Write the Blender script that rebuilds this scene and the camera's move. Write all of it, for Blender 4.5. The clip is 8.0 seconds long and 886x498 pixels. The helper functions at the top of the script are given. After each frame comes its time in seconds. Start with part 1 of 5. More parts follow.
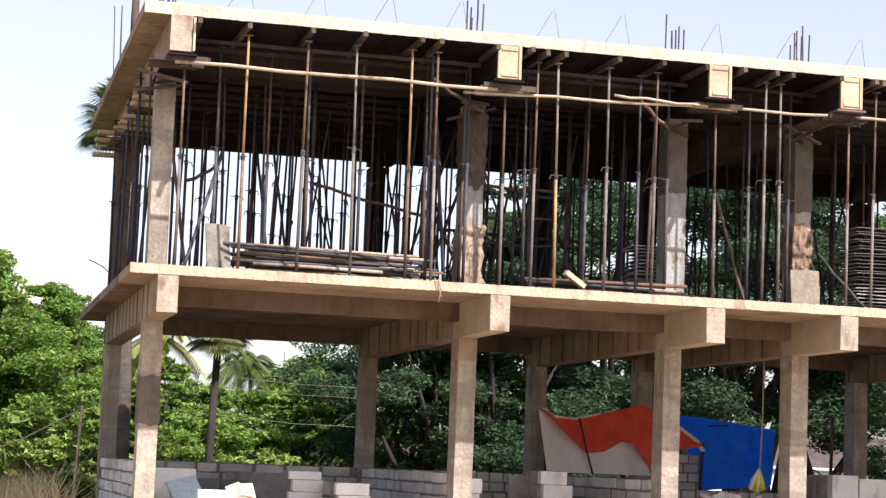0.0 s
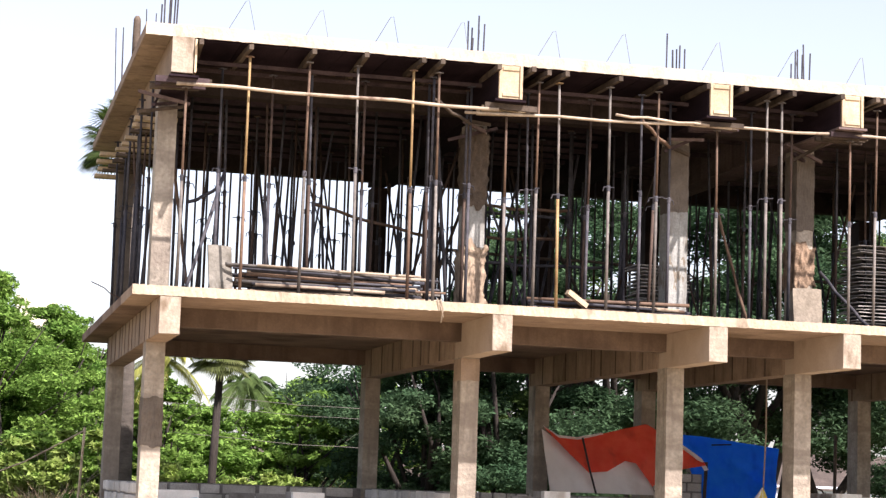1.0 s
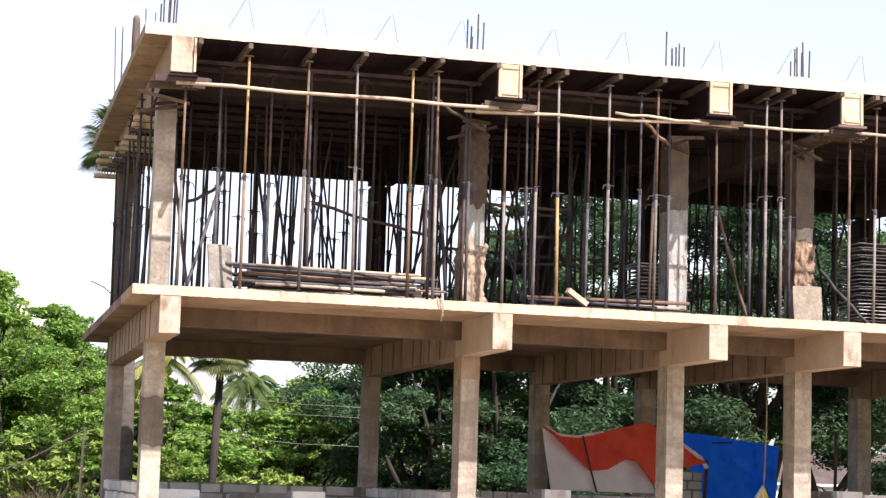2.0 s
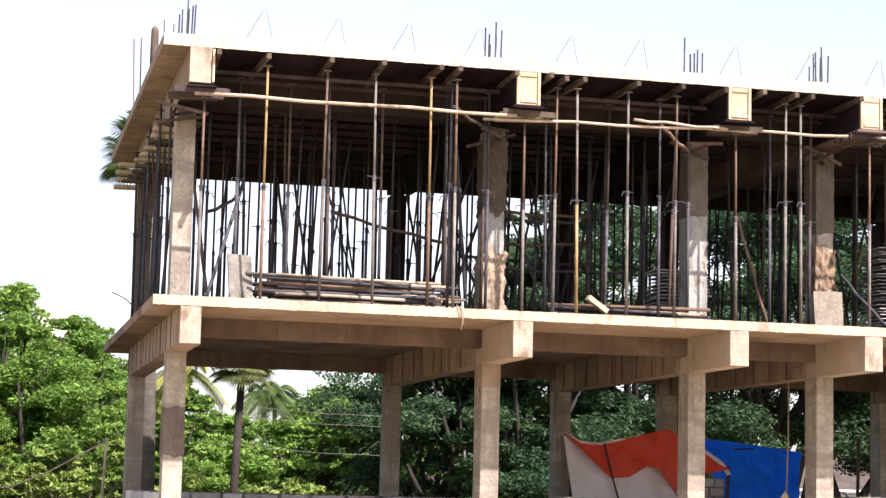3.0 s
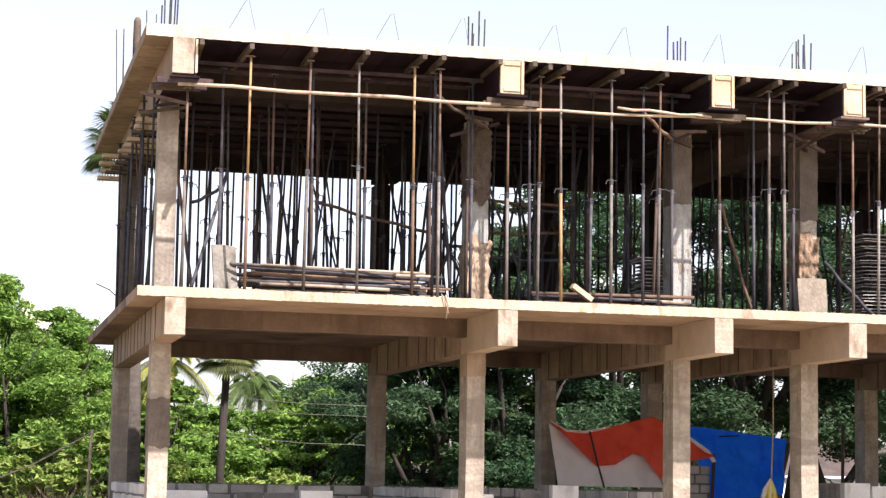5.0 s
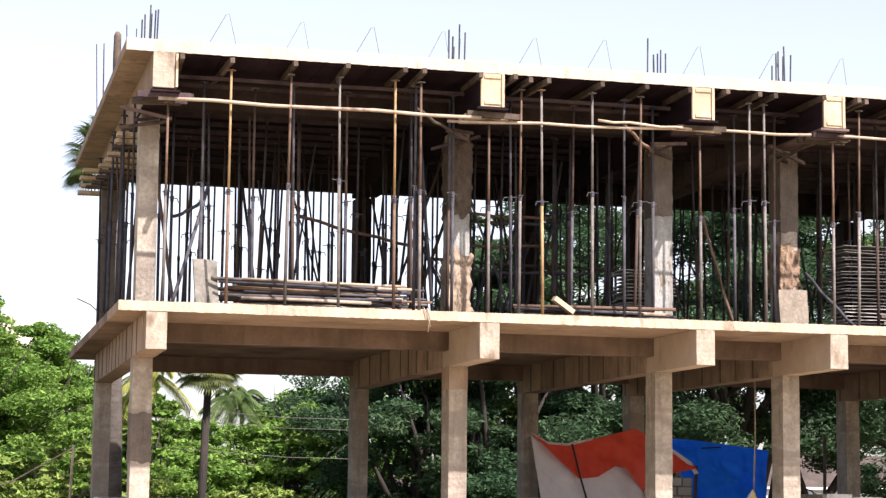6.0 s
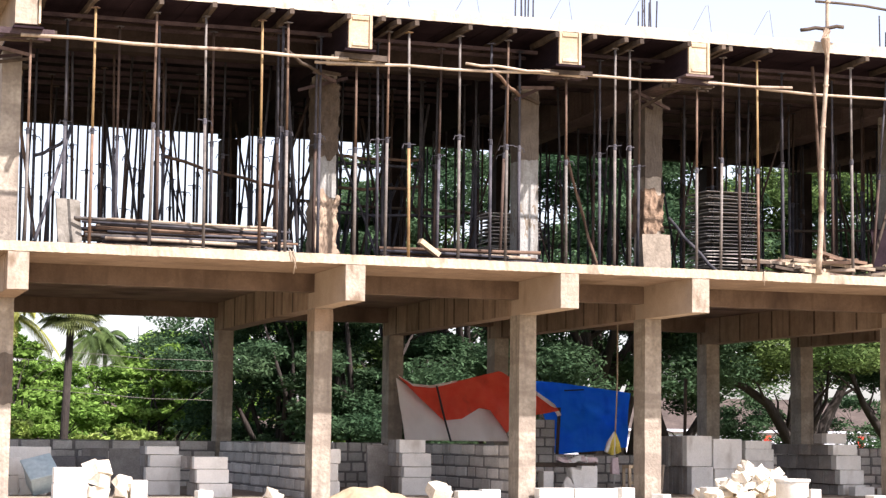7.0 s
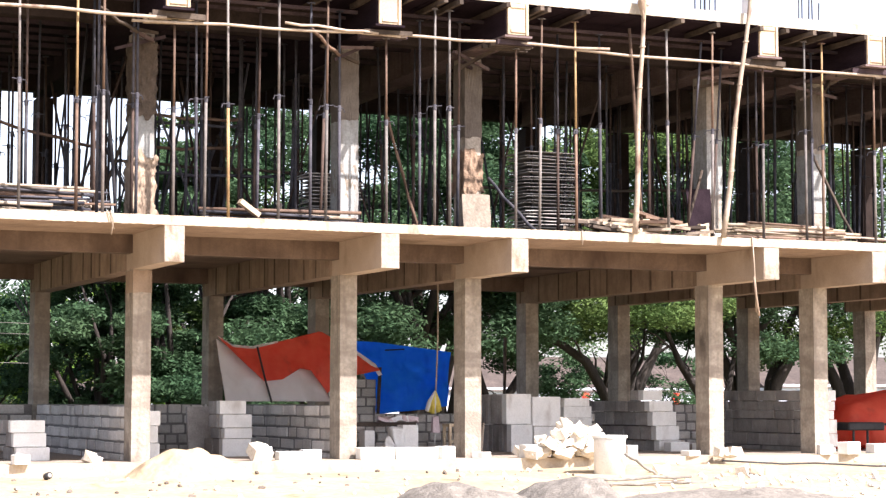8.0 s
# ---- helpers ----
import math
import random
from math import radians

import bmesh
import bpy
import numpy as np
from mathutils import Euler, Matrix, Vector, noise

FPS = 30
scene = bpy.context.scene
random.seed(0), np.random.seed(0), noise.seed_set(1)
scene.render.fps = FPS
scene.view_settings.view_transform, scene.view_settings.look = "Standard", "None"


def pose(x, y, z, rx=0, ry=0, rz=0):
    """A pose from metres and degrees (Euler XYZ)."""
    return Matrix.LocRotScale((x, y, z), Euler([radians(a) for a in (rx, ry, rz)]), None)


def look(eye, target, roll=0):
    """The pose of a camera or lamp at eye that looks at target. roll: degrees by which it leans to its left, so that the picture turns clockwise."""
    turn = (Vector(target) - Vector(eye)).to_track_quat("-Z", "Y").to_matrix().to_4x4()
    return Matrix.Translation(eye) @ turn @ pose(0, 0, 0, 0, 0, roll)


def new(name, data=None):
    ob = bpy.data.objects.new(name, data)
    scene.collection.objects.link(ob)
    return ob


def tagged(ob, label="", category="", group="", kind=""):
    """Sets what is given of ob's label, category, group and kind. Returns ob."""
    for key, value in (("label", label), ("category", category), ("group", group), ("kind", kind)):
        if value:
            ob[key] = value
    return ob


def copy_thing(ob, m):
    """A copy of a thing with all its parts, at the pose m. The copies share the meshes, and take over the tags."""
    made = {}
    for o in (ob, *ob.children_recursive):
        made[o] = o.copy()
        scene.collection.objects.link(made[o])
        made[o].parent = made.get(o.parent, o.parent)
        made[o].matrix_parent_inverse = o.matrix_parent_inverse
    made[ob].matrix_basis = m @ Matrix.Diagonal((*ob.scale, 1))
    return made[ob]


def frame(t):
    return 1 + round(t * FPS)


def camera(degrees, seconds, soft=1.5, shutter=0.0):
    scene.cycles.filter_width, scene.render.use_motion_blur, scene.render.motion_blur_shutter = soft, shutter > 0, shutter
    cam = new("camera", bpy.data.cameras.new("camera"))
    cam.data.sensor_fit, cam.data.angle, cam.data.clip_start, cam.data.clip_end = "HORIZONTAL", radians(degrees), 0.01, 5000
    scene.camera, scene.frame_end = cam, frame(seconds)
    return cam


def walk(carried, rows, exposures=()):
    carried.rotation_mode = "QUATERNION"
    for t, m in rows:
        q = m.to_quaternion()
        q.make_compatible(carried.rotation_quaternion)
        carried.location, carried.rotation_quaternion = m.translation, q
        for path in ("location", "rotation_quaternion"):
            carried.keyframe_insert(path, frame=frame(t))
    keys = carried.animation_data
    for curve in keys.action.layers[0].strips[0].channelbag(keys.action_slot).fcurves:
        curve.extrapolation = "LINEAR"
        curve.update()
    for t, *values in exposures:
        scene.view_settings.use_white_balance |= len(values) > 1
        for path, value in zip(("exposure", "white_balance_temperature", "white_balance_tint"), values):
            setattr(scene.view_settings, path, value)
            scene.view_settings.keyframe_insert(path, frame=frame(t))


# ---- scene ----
cam = camera(25.58, 8.0, soft=1.35)
EYE = (-2.274, -21.809, 0.758)
# seconds, yaw, pitch, roll: the camera stands and turns
ROWS = [
    (0.0, -13.953, 6.323, 2.211),
    (0.3, -14.510, 5.892, 2.233),
    (0.5, -14.027, 6.093, 2.150),
    (0.8, -13.933, 7.423, 1.944),
    (1.0, -13.872, 6.911, 1.944),
    (1.3, -13.681, 6.757, 1.823),
    (1.5, -13.801, 6.266, 2.047),
    (1.7, -13.874, 6.475, 1.901),
    (2.8, -13.698, 7.275, 1.534),
    (3.0, -13.287, 7.098, 1.390),
    (3.3, -13.156, 6.644, 1.626),
    (3.5, -13.891, 6.477, 1.694),
    (3.8, -14.425, 6.668, 1.618),
    (4.0, -15.126, 6.391, 1.966),
    (4.3, -14.619, 5.653, 1.958),
    (4.5, -14.469, 6.210, 1.406),
    (4.7, -14.067, 6.559, 1.240),
    (5.8, -13.522, 7.197, 0.748),
    (6.0, -14.299, 7.187, 0.642),
    (6.3, -15.598, 6.220, 0.766),
    (6.5, -16.421, 5.816, 0.833),
    (6.8, -17.577, 5.625, 0.773),
    (7.0, -18.267, 5.537, 0.680),
    (7.3, -20.361, 5.328, 0.393),
    (7.5, -21.260, 5.439, 0.290),
    (7.8, -22.322, 5.405, 0.233),
    (8.0, -23.560, 4.400, 0.056),
]


def view(yaw, pitch, roll):
    y, p = radians(yaw), radians(pitch)
    ahead = Vector((-math.sin(y) * math.cos(p), math.cos(y) * math.cos(p), math.sin(p)))
    return look(EYE, Vector(EYE) + ahead * 10, roll)


walk(cam, [(t, view(a, b, c)) for t, a, b, c in ROWS], [(0.0, 1.1, 6450, 19.5), (1.0, 1.31, 6450, 19.5), (4.0, 1.39, 6450, 19.5), (4.7, 1.36, 6450, 19.5), (5.8, 1.28, 6450, 19.5), (6.5, 1.41, 6430, 20), (7.0, 1.4, 6400, 20), (7.5, 1.51, 6320, 20), (8.0, 1.75, 6260, 19.5)])

# ---- light ----
SUN_AZ, SUN_EL = 28.0, 47.0   # to the right of straight in front of the facade
world = bpy.data.worlds.new("sky")
scene.world = world
world.use_nodes = True
wn = world.node_tree.nodes
sky = wn.new("ShaderNodeTexSky")
sky.sky_type = "NISHITA"
sky.sun_disc = False
sky.sun_elevation = radians(SUN_EL)
sky.sun_rotation = radians(180 - SUN_AZ)
sky.dust_density = 1.6
sky.air_density = 1.0
sky.ozone_density = 1.0
haze = wn.new("ShaderNodeHueSaturation")   # pale summer haze
haze.inputs["Saturation"].default_value = 0.56
haze.inputs["Value"].default_value = 0.77
world.node_tree.links.new(sky.outputs[0], haze.inputs["Color"])
world.node_tree.links.new(haze.outputs[0], wn["Background"].inputs[0])
wn["Background"].inputs[1].default_value = 0.138
sun = new("sun", bpy.data.lights.new("sun", "SUN"))
sun.data.energy = 4.0
sun.data.angle = radians(0.6)
sun.data.color = (1.0, 0.94, 0.86)
sd = Vector((math.sin(radians(SUN_AZ)) * math.cos(radians(SUN_EL)), -math.cos(radians(SUN_AZ)) * math.cos(radians(SUN_EL)), math.sin(radians(SUN_EL))))
sun.matrix_world = look(sd * 60, (0, 0, 0))


# ---- materials ----
def mat(name, c1, c2, scale=4.0, rough=0.9, bump=0.15, grain=60.0, metal=0.0, rand=0.0, stain=None, stain_scale=1.2, stain_at=0.58, stretch=(1, 1, 1), leaf=0.0, island=0.0, spec=0.3, mixg=0.35, streak=None, band=None):
    m = bpy.data.materials.new(name)
    m.use_nodes = True
    nt = m.node_tree
    n, li = nt.nodes, nt.links
    b = n["Principled BSDF"]
    geo = n.new("ShaderNodeNewGeometry")
    mp = n.new("ShaderNodeMapping")
    mp.inputs["Scale"].default_value = stretch
    li.new(geo.outputs["Position"], mp.inputs[0])
    big = n.new("ShaderNodeTexNoise")
    big.inputs["Scale"].default_value = scale
    big.inputs["Detail"].default_value = 6
    big.inputs["Roughness"].default_value = 0.65
    li.new(mp.outputs[0], big.inputs[0])
    ramp = n.new("ShaderNodeValToRGB")
    ramp.color_ramp.elements[0].position, ramp.color_ramp.elements[1].position = 0.3, 0.7
    ramp.color_ramp.elements[0].color, ramp.color_ramp.elements[1].color = (*c1, 1), (*c2, 1)
    li.new(big.outputs[0], ramp.inputs[0])
    col = ramp.outputs[0]
    fine = n.new("ShaderNodeTexNoise")
    fine.inputs["Scale"].default_value = grain
    fine.inputs["Detail"].default_value = 3
    li.new(mp.outputs[0], fine.inputs[0])
    mix = n.new("ShaderNodeMix")
    mix.data_type, mix.blend_type = "RGBA", "OVERLAY"
    mix.inputs[0].default_value = mixg
    li.new(col, mix.inputs[6])
    li.new(fine.outputs[0], mix.inputs[7])
    col = mix.outputs[2]
    if stain:
        st = n.new("ShaderNodeTexNoise")
        st.inputs["Scale"].default_value = stain_scale
        st.inputs["Detail"].default_value = 5
        mp2 = n.new("ShaderNodeMapping")
        mp2.inputs["Location"].default_value = (7.3, 2.1, 4.4)
        mp2.inputs["Scale"].default_value = (1, 1, 0.45)
        li.new(geo.outputs["Position"], mp2.inputs[0])
        li.new(mp2.outputs[0], st.inputs[0])
        r2 = n.new("ShaderNodeValToRGB")
        r2.color_ramp.elements[0].position, r2.color_ramp.elements[1].position = stain_at, stain_at + 0.14
        li.new(st.outputs[0], r2.inputs[0])
        mx = n.new("ShaderNodeMix")
        mx.data_type = "RGBA"
        li.new(r2.outputs[0], mx.inputs[0])
        li.new(col, mx.inputs[6])
        mx.inputs[7].default_value = (*stain, 1)
        col = mx.outputs[2]
    if streak:
        sn = n.new("ShaderNodeTexNoise")
        sn.inputs["Scale"].default_value = 9.0
        sn.inputs["Detail"].default_value = 4
        mp3 = n.new("ShaderNodeMapping")
        mp3.inputs["Scale"].default_value = (1, 1, 0.08)
        li.new(geo.outputs["Position"], mp3.inputs[0])
        li.new(mp3.outputs[0], sn.inputs[0])
        r3 = n.new("ShaderNodeValToRGB")
        r3.color_ramp.elements[0].position, r3.color_ramp.elements[1].position = 0.52, 0.72
        r3.color_ramp.elements[1].color = (0.6, 0.6, 0.6, 1)
        li.new(sn.outputs[0], r3.inputs[0])
        ms2 = n.new("ShaderNodeMix")
        ms2.data_type = "RGBA"
        li.new(r3.outputs[0], ms2.inputs[0])
        li.new(col, ms2.inputs[6])
        ms2.inputs[7].default_value = (*streak, 1)
        col = ms2.outputs[2]
    if band:
        bn = n.new("ShaderNodeTexNoise")
        bn.inputs["Scale"].default_value = 1.0
        bn.inputs["Detail"].default_value = 3
        mp4 = n.new("ShaderNodeMapping")
        mp4.inputs["Scale"].default_value = (0.6, 0.6, 3.4)
        li.new(geo.outputs["Position"], mp4.inputs[0])
        li.new(mp4.outputs[0], bn.inputs[0])
        r4 = n.new("ShaderNodeValToRGB")
        r4.color_ramp.interpolation = "LINEAR"
        r4.color_ramp.elements[0].position, r4.color_ramp.elements[1].position = 0.50, 0.56
        r4.color_ramp.elements[1].color = (0.55, 0.55, 0.55, 1)
        li.new(bn.outputs[0], r4.inputs[0])
        m4 = n.new("ShaderNodeMix")
        m4.data_type = "RGBA"
        li.new(r4.outputs[0], m4.inputs[0])
        li.new(col, m4.inputs[6])
        m4.inputs[7].default_value = (*band, 1)
        col = m4.outputs[2]
    if rand or island:
        hs = n.new("ShaderNodeHueSaturation")
        mr = n.new("ShaderNodeMapRange")
        k = rand or island
        mr.inputs[3].default_value, mr.inputs[4].default_value = 1 - k, 1 + k
        if rand:
            li.new(n.new("ShaderNodeObjectInfo").outputs["Random"], mr.inputs[0])
        else:
            li.new(geo.outputs["Random Per Island"], mr.inputs[0])
        li.new(mr.outputs[0], hs.inputs["Value"])
        li.new(col, hs.inputs["Color"])
        col = hs.outputs[0]
    li.new(col, b.inputs["Base Color"])
    b.inputs["Roughness"].default_value = rough
    b.inputs["Metallic"].default_value = metal
    b.inputs["Specular IOR Level"].default_value = spec
    if bump:
        bp = n.new("ShaderNodeBump")
        bp.inputs["Strength"].default_value = bump
        bp.inputs["Distance"].default_value = 0.02
        li.new(fine.outputs[0], bp.inputs["Height"])
        li.new(bp.outputs[0], b.inputs["Normal"])
    if leaf:
        tr = n.new("ShaderNodeBsdfTranslucent")
        li.new(col, tr.inputs[0])
        ms = n.new("ShaderNodeMixShader")
        ms.inputs[0].default_value = leaf
        li.new(b.outputs[0], ms.inputs[1])
        li.new(tr.outputs[0], ms.inputs[2])
        li.new(ms.outputs[0], n["Material Output"].inputs[0])
    return m


CONC = mat("concrete", (0.222, 0.157, 0.112), (0.335, 0.249, 0.182), 3.0, 0.92, 0.2, 40, stain=(0.165, 0.116, 0.076), stain_at=0.58, mixg=0.2, streak=(0.195, 0.138, 0.095))
# smooth concrete, lightened for the glow of the sunlit ground
BOUNCE_CONC = mat("smooth_bounce_lit_concrete", (0.31, 0.242, 0.182), (0.41, 0.33, 0.255), 1.8, 0.9, 0.15, 45, stain=(0.235, 0.178, 0.13), stain_scale=2.6, stain_at=0.6, mixg=0.15)
ROOF_EDGE = mat("fresh_pale_concrete", (0.39, 0.342, 0.27), (0.53, 0.475, 0.39), 2.5, 0.92, 0.3, 30, mixg=0.25, stain=(0.29, 0.24, 0.18), stain_scale=4, stain_at=0.62)
# form stain, deepened by the shade of the inner underside
SOFFIT = mat("form_stained_shaded_concrete", (0.15, 0.10, 0.072), (0.27, 0.19, 0.138), 1.6, 0.92, 0.2, 40, stain=(0.10, 0.062, 0.045), stain_scale=0.9, stain_at=0.52, mixg=0.15)
CONC_MARK = mat("board_marked_concrete", (0.215, 0.157, 0.113), (0.34, 0.256, 0.187), 3.5, 0.92, 0.25, 40, rand=0.16, mixg=0.15, streak=(0.16, 0.115, 0.08), stain=(0.15, 0.105, 0.07), stain_scale=2.5, stain_at=0.6)
CONC_COL = mat("column_concrete", (0.245, 0.213, 0.172), (0.43, 0.378, 0.308), 4.5, 0.92, 0.6, 24, stain=(0.12, 0.10, 0.082), stain_scale=2.6, stain_at=0.58, rand=0.1, mixg=0.36, streak=(0.165, 0.138, 0.112), band=(0.215, 0.18, 0.148))
CONC_EDGE = mat("slab_edge_concrete", (0.36, 0.295, 0.215), (0.48, 0.405, 0.305), 2.0, 0.92, 0.3, 30, mixg=0.25, stain=(0.24, 0.19, 0.14), stain_scale=4, stain_at=0.6)
# darker copy of TIMBER: shade under the roof put into its colour
SHADE_TIMBER = mat("shaded_timber", (0.036, 0.026, 0.029), (0.085, 0.062, 0.064), 4, 0.85, 0.2, 60, rand=0.35, spec=0.04)
# dark grey for a damp patch and clods, and for shade on columns
DAMP_SHADE = mat("damp_shade_grey_concrete", (0.10, 0.083, 0.068), (0.18, 0.152, 0.125), 4, 0.9, 0.25, 40, mixg=0.2, spec=0.1)
# near-black: the shade inside the upper floor is put into this concrete's colour
SHADE_CONC = mat("shade_dark_concrete", (0.022, 0.0165, 0.0148), (0.05, 0.037, 0.032), 3, 0.85, 0.2, 40, spec=0.05)
# near-black boards: their colour also carries the dark below the roof deck
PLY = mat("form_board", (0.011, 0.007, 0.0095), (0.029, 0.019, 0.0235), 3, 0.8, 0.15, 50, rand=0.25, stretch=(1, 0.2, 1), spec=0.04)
BROWN_PLY = mat("brown_form_board", (0.115, 0.084, 0.08), (0.21, 0.157, 0.148), 2, 0.85, 0.2, 40, rand=0.15, stretch=(1, 0.35, 1), spec=0.05, streak=(0.085, 0.06, 0.058))
END_FACE = mat("worn_plaster_face", (0.27, 0.225, 0.175), (0.43, 0.37, 0.295), 5, 0.92, 0.35, 30, mixg=0.3, stain=(0.19, 0.143, 0.1), stain_scale=6, stain_at=0.56)
PLASTER_GREY = mat("pale_grey_slurry", (0.25, 0.252, 0.236), (0.40, 0.40, 0.375), 5, 0.92, 0.3, 35, stain=(0.21, 0.19, 0.165), stain_scale=5, stain_at=0.54, streak=(0.19, 0.17, 0.15))
JUTE_BROWN = mat("brown_jute", (0.15, 0.10, 0.068), (0.36, 0.255, 0.175), 7, 0.98, 0.6, 50, stain=(0.08, 0.055, 0.04), stain_scale=11, stain_at=0.5)
# stained brown, with the shade under the slab added to its tone
BEAM_BROWN = mat("stained_shaded_concrete", (0.105, 0.072, 0.053), (0.185, 0.132, 0.097), 2.2, 0.92, 0.25, 40, stain=(0.075, 0.05, 0.037), stain_scale=1.4, stain_at=0.54, mixg=0.2, streak=(0.08, 0.055, 0.04))
# ledger timber, coloured down to its shade beneath the deck
LEDGER = mat("shaded_ledger", (0.036, 0.026, 0.031), (0.082, 0.06, 0.066), 4, 0.85, 0.2, 60, rand=0.4, spec=0.04)
JOINT = mat("oily_joint", (0.075, 0.052, 0.038), (0.155, 0.11, 0.08), 8, 0.85, 0.2, 50, rand=0.3)
PLY_PALE = mat("pale_form_board", (0.38, 0.295, 0.195), (0.56, 0.45, 0.31), 4, 0.8, 0.1, 50, rand=0.12, stain=(0.2, 0.15, 0.1), stain_scale=5, stain_at=0.55)
TIMBER = mat("timber", (0.048, 0.038, 0.032), (0.125, 0.098, 0.076), 4, 0.85, 0.2, 60, rand=0.3, spec=0.06)
BAMBOO = mat("bamboo", (0.26, 0.20, 0.145), (0.46, 0.38, 0.29), 5, 0.6, 0.1, 60, rand=0.15, stain=(0.13, 0.08, 0.055), stain_scale=5, stain_at=0.55)
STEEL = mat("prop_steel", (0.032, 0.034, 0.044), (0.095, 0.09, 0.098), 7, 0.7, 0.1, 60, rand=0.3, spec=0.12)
GREY_STEEL = mat("grey_steel", (0.085, 0.077, 0.072), (0.21, 0.188, 0.168), 7, 0.65, 0.1, 60, rand=0.3)
SHEET_STEEL = mat("sheet_steel", (0.24, 0.225, 0.21), (0.48, 0.45, 0.41), 7, 0.6, 0.1, 60, rand=0.35)
RUST = mat("rusty_steel", (0.082, 0.05, 0.036), (0.20, 0.13, 0.088), 6, 0.7, 0.15, 60, rand=0.3)
OCHRE = mat("ochre_paint", (0.20, 0.125, 0.06), (0.36, 0.25, 0.12), 5, 0.6, 0.1, 60, rand=0.2)
BLOCK = mat("concrete_block", (0.46, 0.432, 0.395), (0.67, 0.64, 0.59), 3, 0.95, 0.35, 50, rand=0.22, stain=(0.25, 0.232, 0.21), stain_scale=1.6, stain_at=0.6)
DARK_BLOCK = mat("dark_grey_block", (0.17, 0.165, 0.165), (0.27, 0.26, 0.255), 5, 0.95, 0.35, 60, rand=0.2)
AAC = mat("pale_block", (0.66, 0.655, 0.615), (0.80, 0.785, 0.74), 4, 0.95, 0.25, 60, rand=0.1, stain=(0.52, 0.49, 0.44), stain_scale=4, stain_at=0.58)
# grey of boards, and of pale blocks whose side shade is put in colour
SIDE_BLOCK = mat("shade_grey_block", (0.27, 0.25, 0.23), (0.40, 0.375, 0.345), 5, 0.95, 0.35, 60, rand=0.16, stain=(0.2, 0.18, 0.165), stain_scale=3)
CLOTH = mat("pink_cloth", (0.55, 0.42, 0.42), (0.66, 0.55, 0.55), 6, 0.95, 0.2, 60)
MORTAR = mat("mortar", (0.16, 0.15, 0.14), (0.26, 0.245, 0.23), 6, 0.95, 0.3, 60)
SAND = mat("sand", (0.325, 0.25, 0.155), (0.46, 0.37, 0.245), 1.1, 0.95, 0.8, 14, stain=(0.23, 0.165, 0.10), stain_scale=3.2, stain_at=0.6)
SOIL = mat("weedy_soil", (0.09, 0.085, 0.04), (0.17, 0.14, 0.075), 0.8, 0.95, 0.6, 10, stain=(0.05, 0.08, 0.025), stain_at=0.5)
SOIL_PALE = mat("dry_earth", (0.20, 0.16, 0.10), (0.40, 0.33, 0.23), 2.5, 0.95, 0.6, 14, stain=(0.08, 0.10, 0.03), stain_scale=3, stain_at=0.48)
GRAVEL = mat("grey_gravel", (0.12, 0.108, 0.09), (0.25, 0.225, 0.19), 9, 0.95, 0.8, 45)
RED = mat("red_tarp", (0.88, 0.12, 0.07), (0.95, 0.20, 0.115), 3, 0.55, 0.75, 7, mixg=0.12, leaf=0.5, stain=(0.74, 0.13, 0.08), stain_scale=5)
WHITE = mat("white_tarp", (0.84, 0.79, 0.76), (0.91, 0.87, 0.85), 3, 0.6, 0.75, 7, mixg=0.12, leaf=0.4, stain=(0.72, 0.66, 0.62))
BLUE = mat("blue_tarp", (0.02, 0.30, 0.95), (0.05, 0.42, 1.0), 3, 0.5, 0.75, 7, mixg=0.12, leaf=0.7, stain=(0.02, 0.25, 0.85), stain_scale=4)
YELLOW = mat("yellow_plastic", (0.55, 0.42, 0.06), (0.68, 0.56, 0.12), 5, 0.6, 0.1, 40)
JUTE = mat("jute_sacking", (0.22, 0.158, 0.11), (0.46, 0.36, 0.265), 9, 0.98, 0.8, 40, stain=(0.10, 0.07, 0.05), stain_scale=7, stain_at=0.56, stretch=(1, 1, 0.22), mixg=0.4)
# brighter green than LEAF_B: sun on the leaves is put into their colour
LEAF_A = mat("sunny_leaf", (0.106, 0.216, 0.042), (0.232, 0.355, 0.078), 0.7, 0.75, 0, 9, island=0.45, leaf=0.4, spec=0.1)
LEAF_BROAD = mat("broad_weed_leaf", (0.16, 0.25, 0.05), (0.32, 0.40, 0.11), 1.5, 0.6, 0, 9, island=0.4, leaf=0.3, spec=0.2)
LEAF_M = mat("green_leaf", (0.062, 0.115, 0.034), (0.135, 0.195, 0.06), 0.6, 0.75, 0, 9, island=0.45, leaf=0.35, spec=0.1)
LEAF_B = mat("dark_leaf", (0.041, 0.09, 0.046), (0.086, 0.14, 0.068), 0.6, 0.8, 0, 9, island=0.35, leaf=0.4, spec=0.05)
LEAF_Y = mat("yellow_palm_leaf", (0.21, 0.23, 0.05), (0.34, 0.34, 0.085), 1, 0.6, 0, 9, island=0.25, leaf=0.25)
LEAF_FAN = mat("fan_palm_leaf", (0.10, 0.135, 0.045), (0.21, 0.235, 0.085), 1, 0.6, 0, 9, island=0.4, leaf=0.3)
LEAF_P = mat("palm_leaf", (0.055, 0.10, 0.03), (0.12, 0.17, 0.05), 1, 0.5, 0, 9, island=0.25, leaf=0.25)
DRY = mat("dry_grass_straw", (0.46, 0.35, 0.20), (0.68, 0.54, 0.34), 2, 0.9, 0, 9, island=0.3, leaf=0.3)
BARK = mat("bark", (0.022, 0.018, 0.016), (0.058, 0.048, 0.042), 4, 0.95, 0.8, 30, stretch=(1, 1, 0.3))
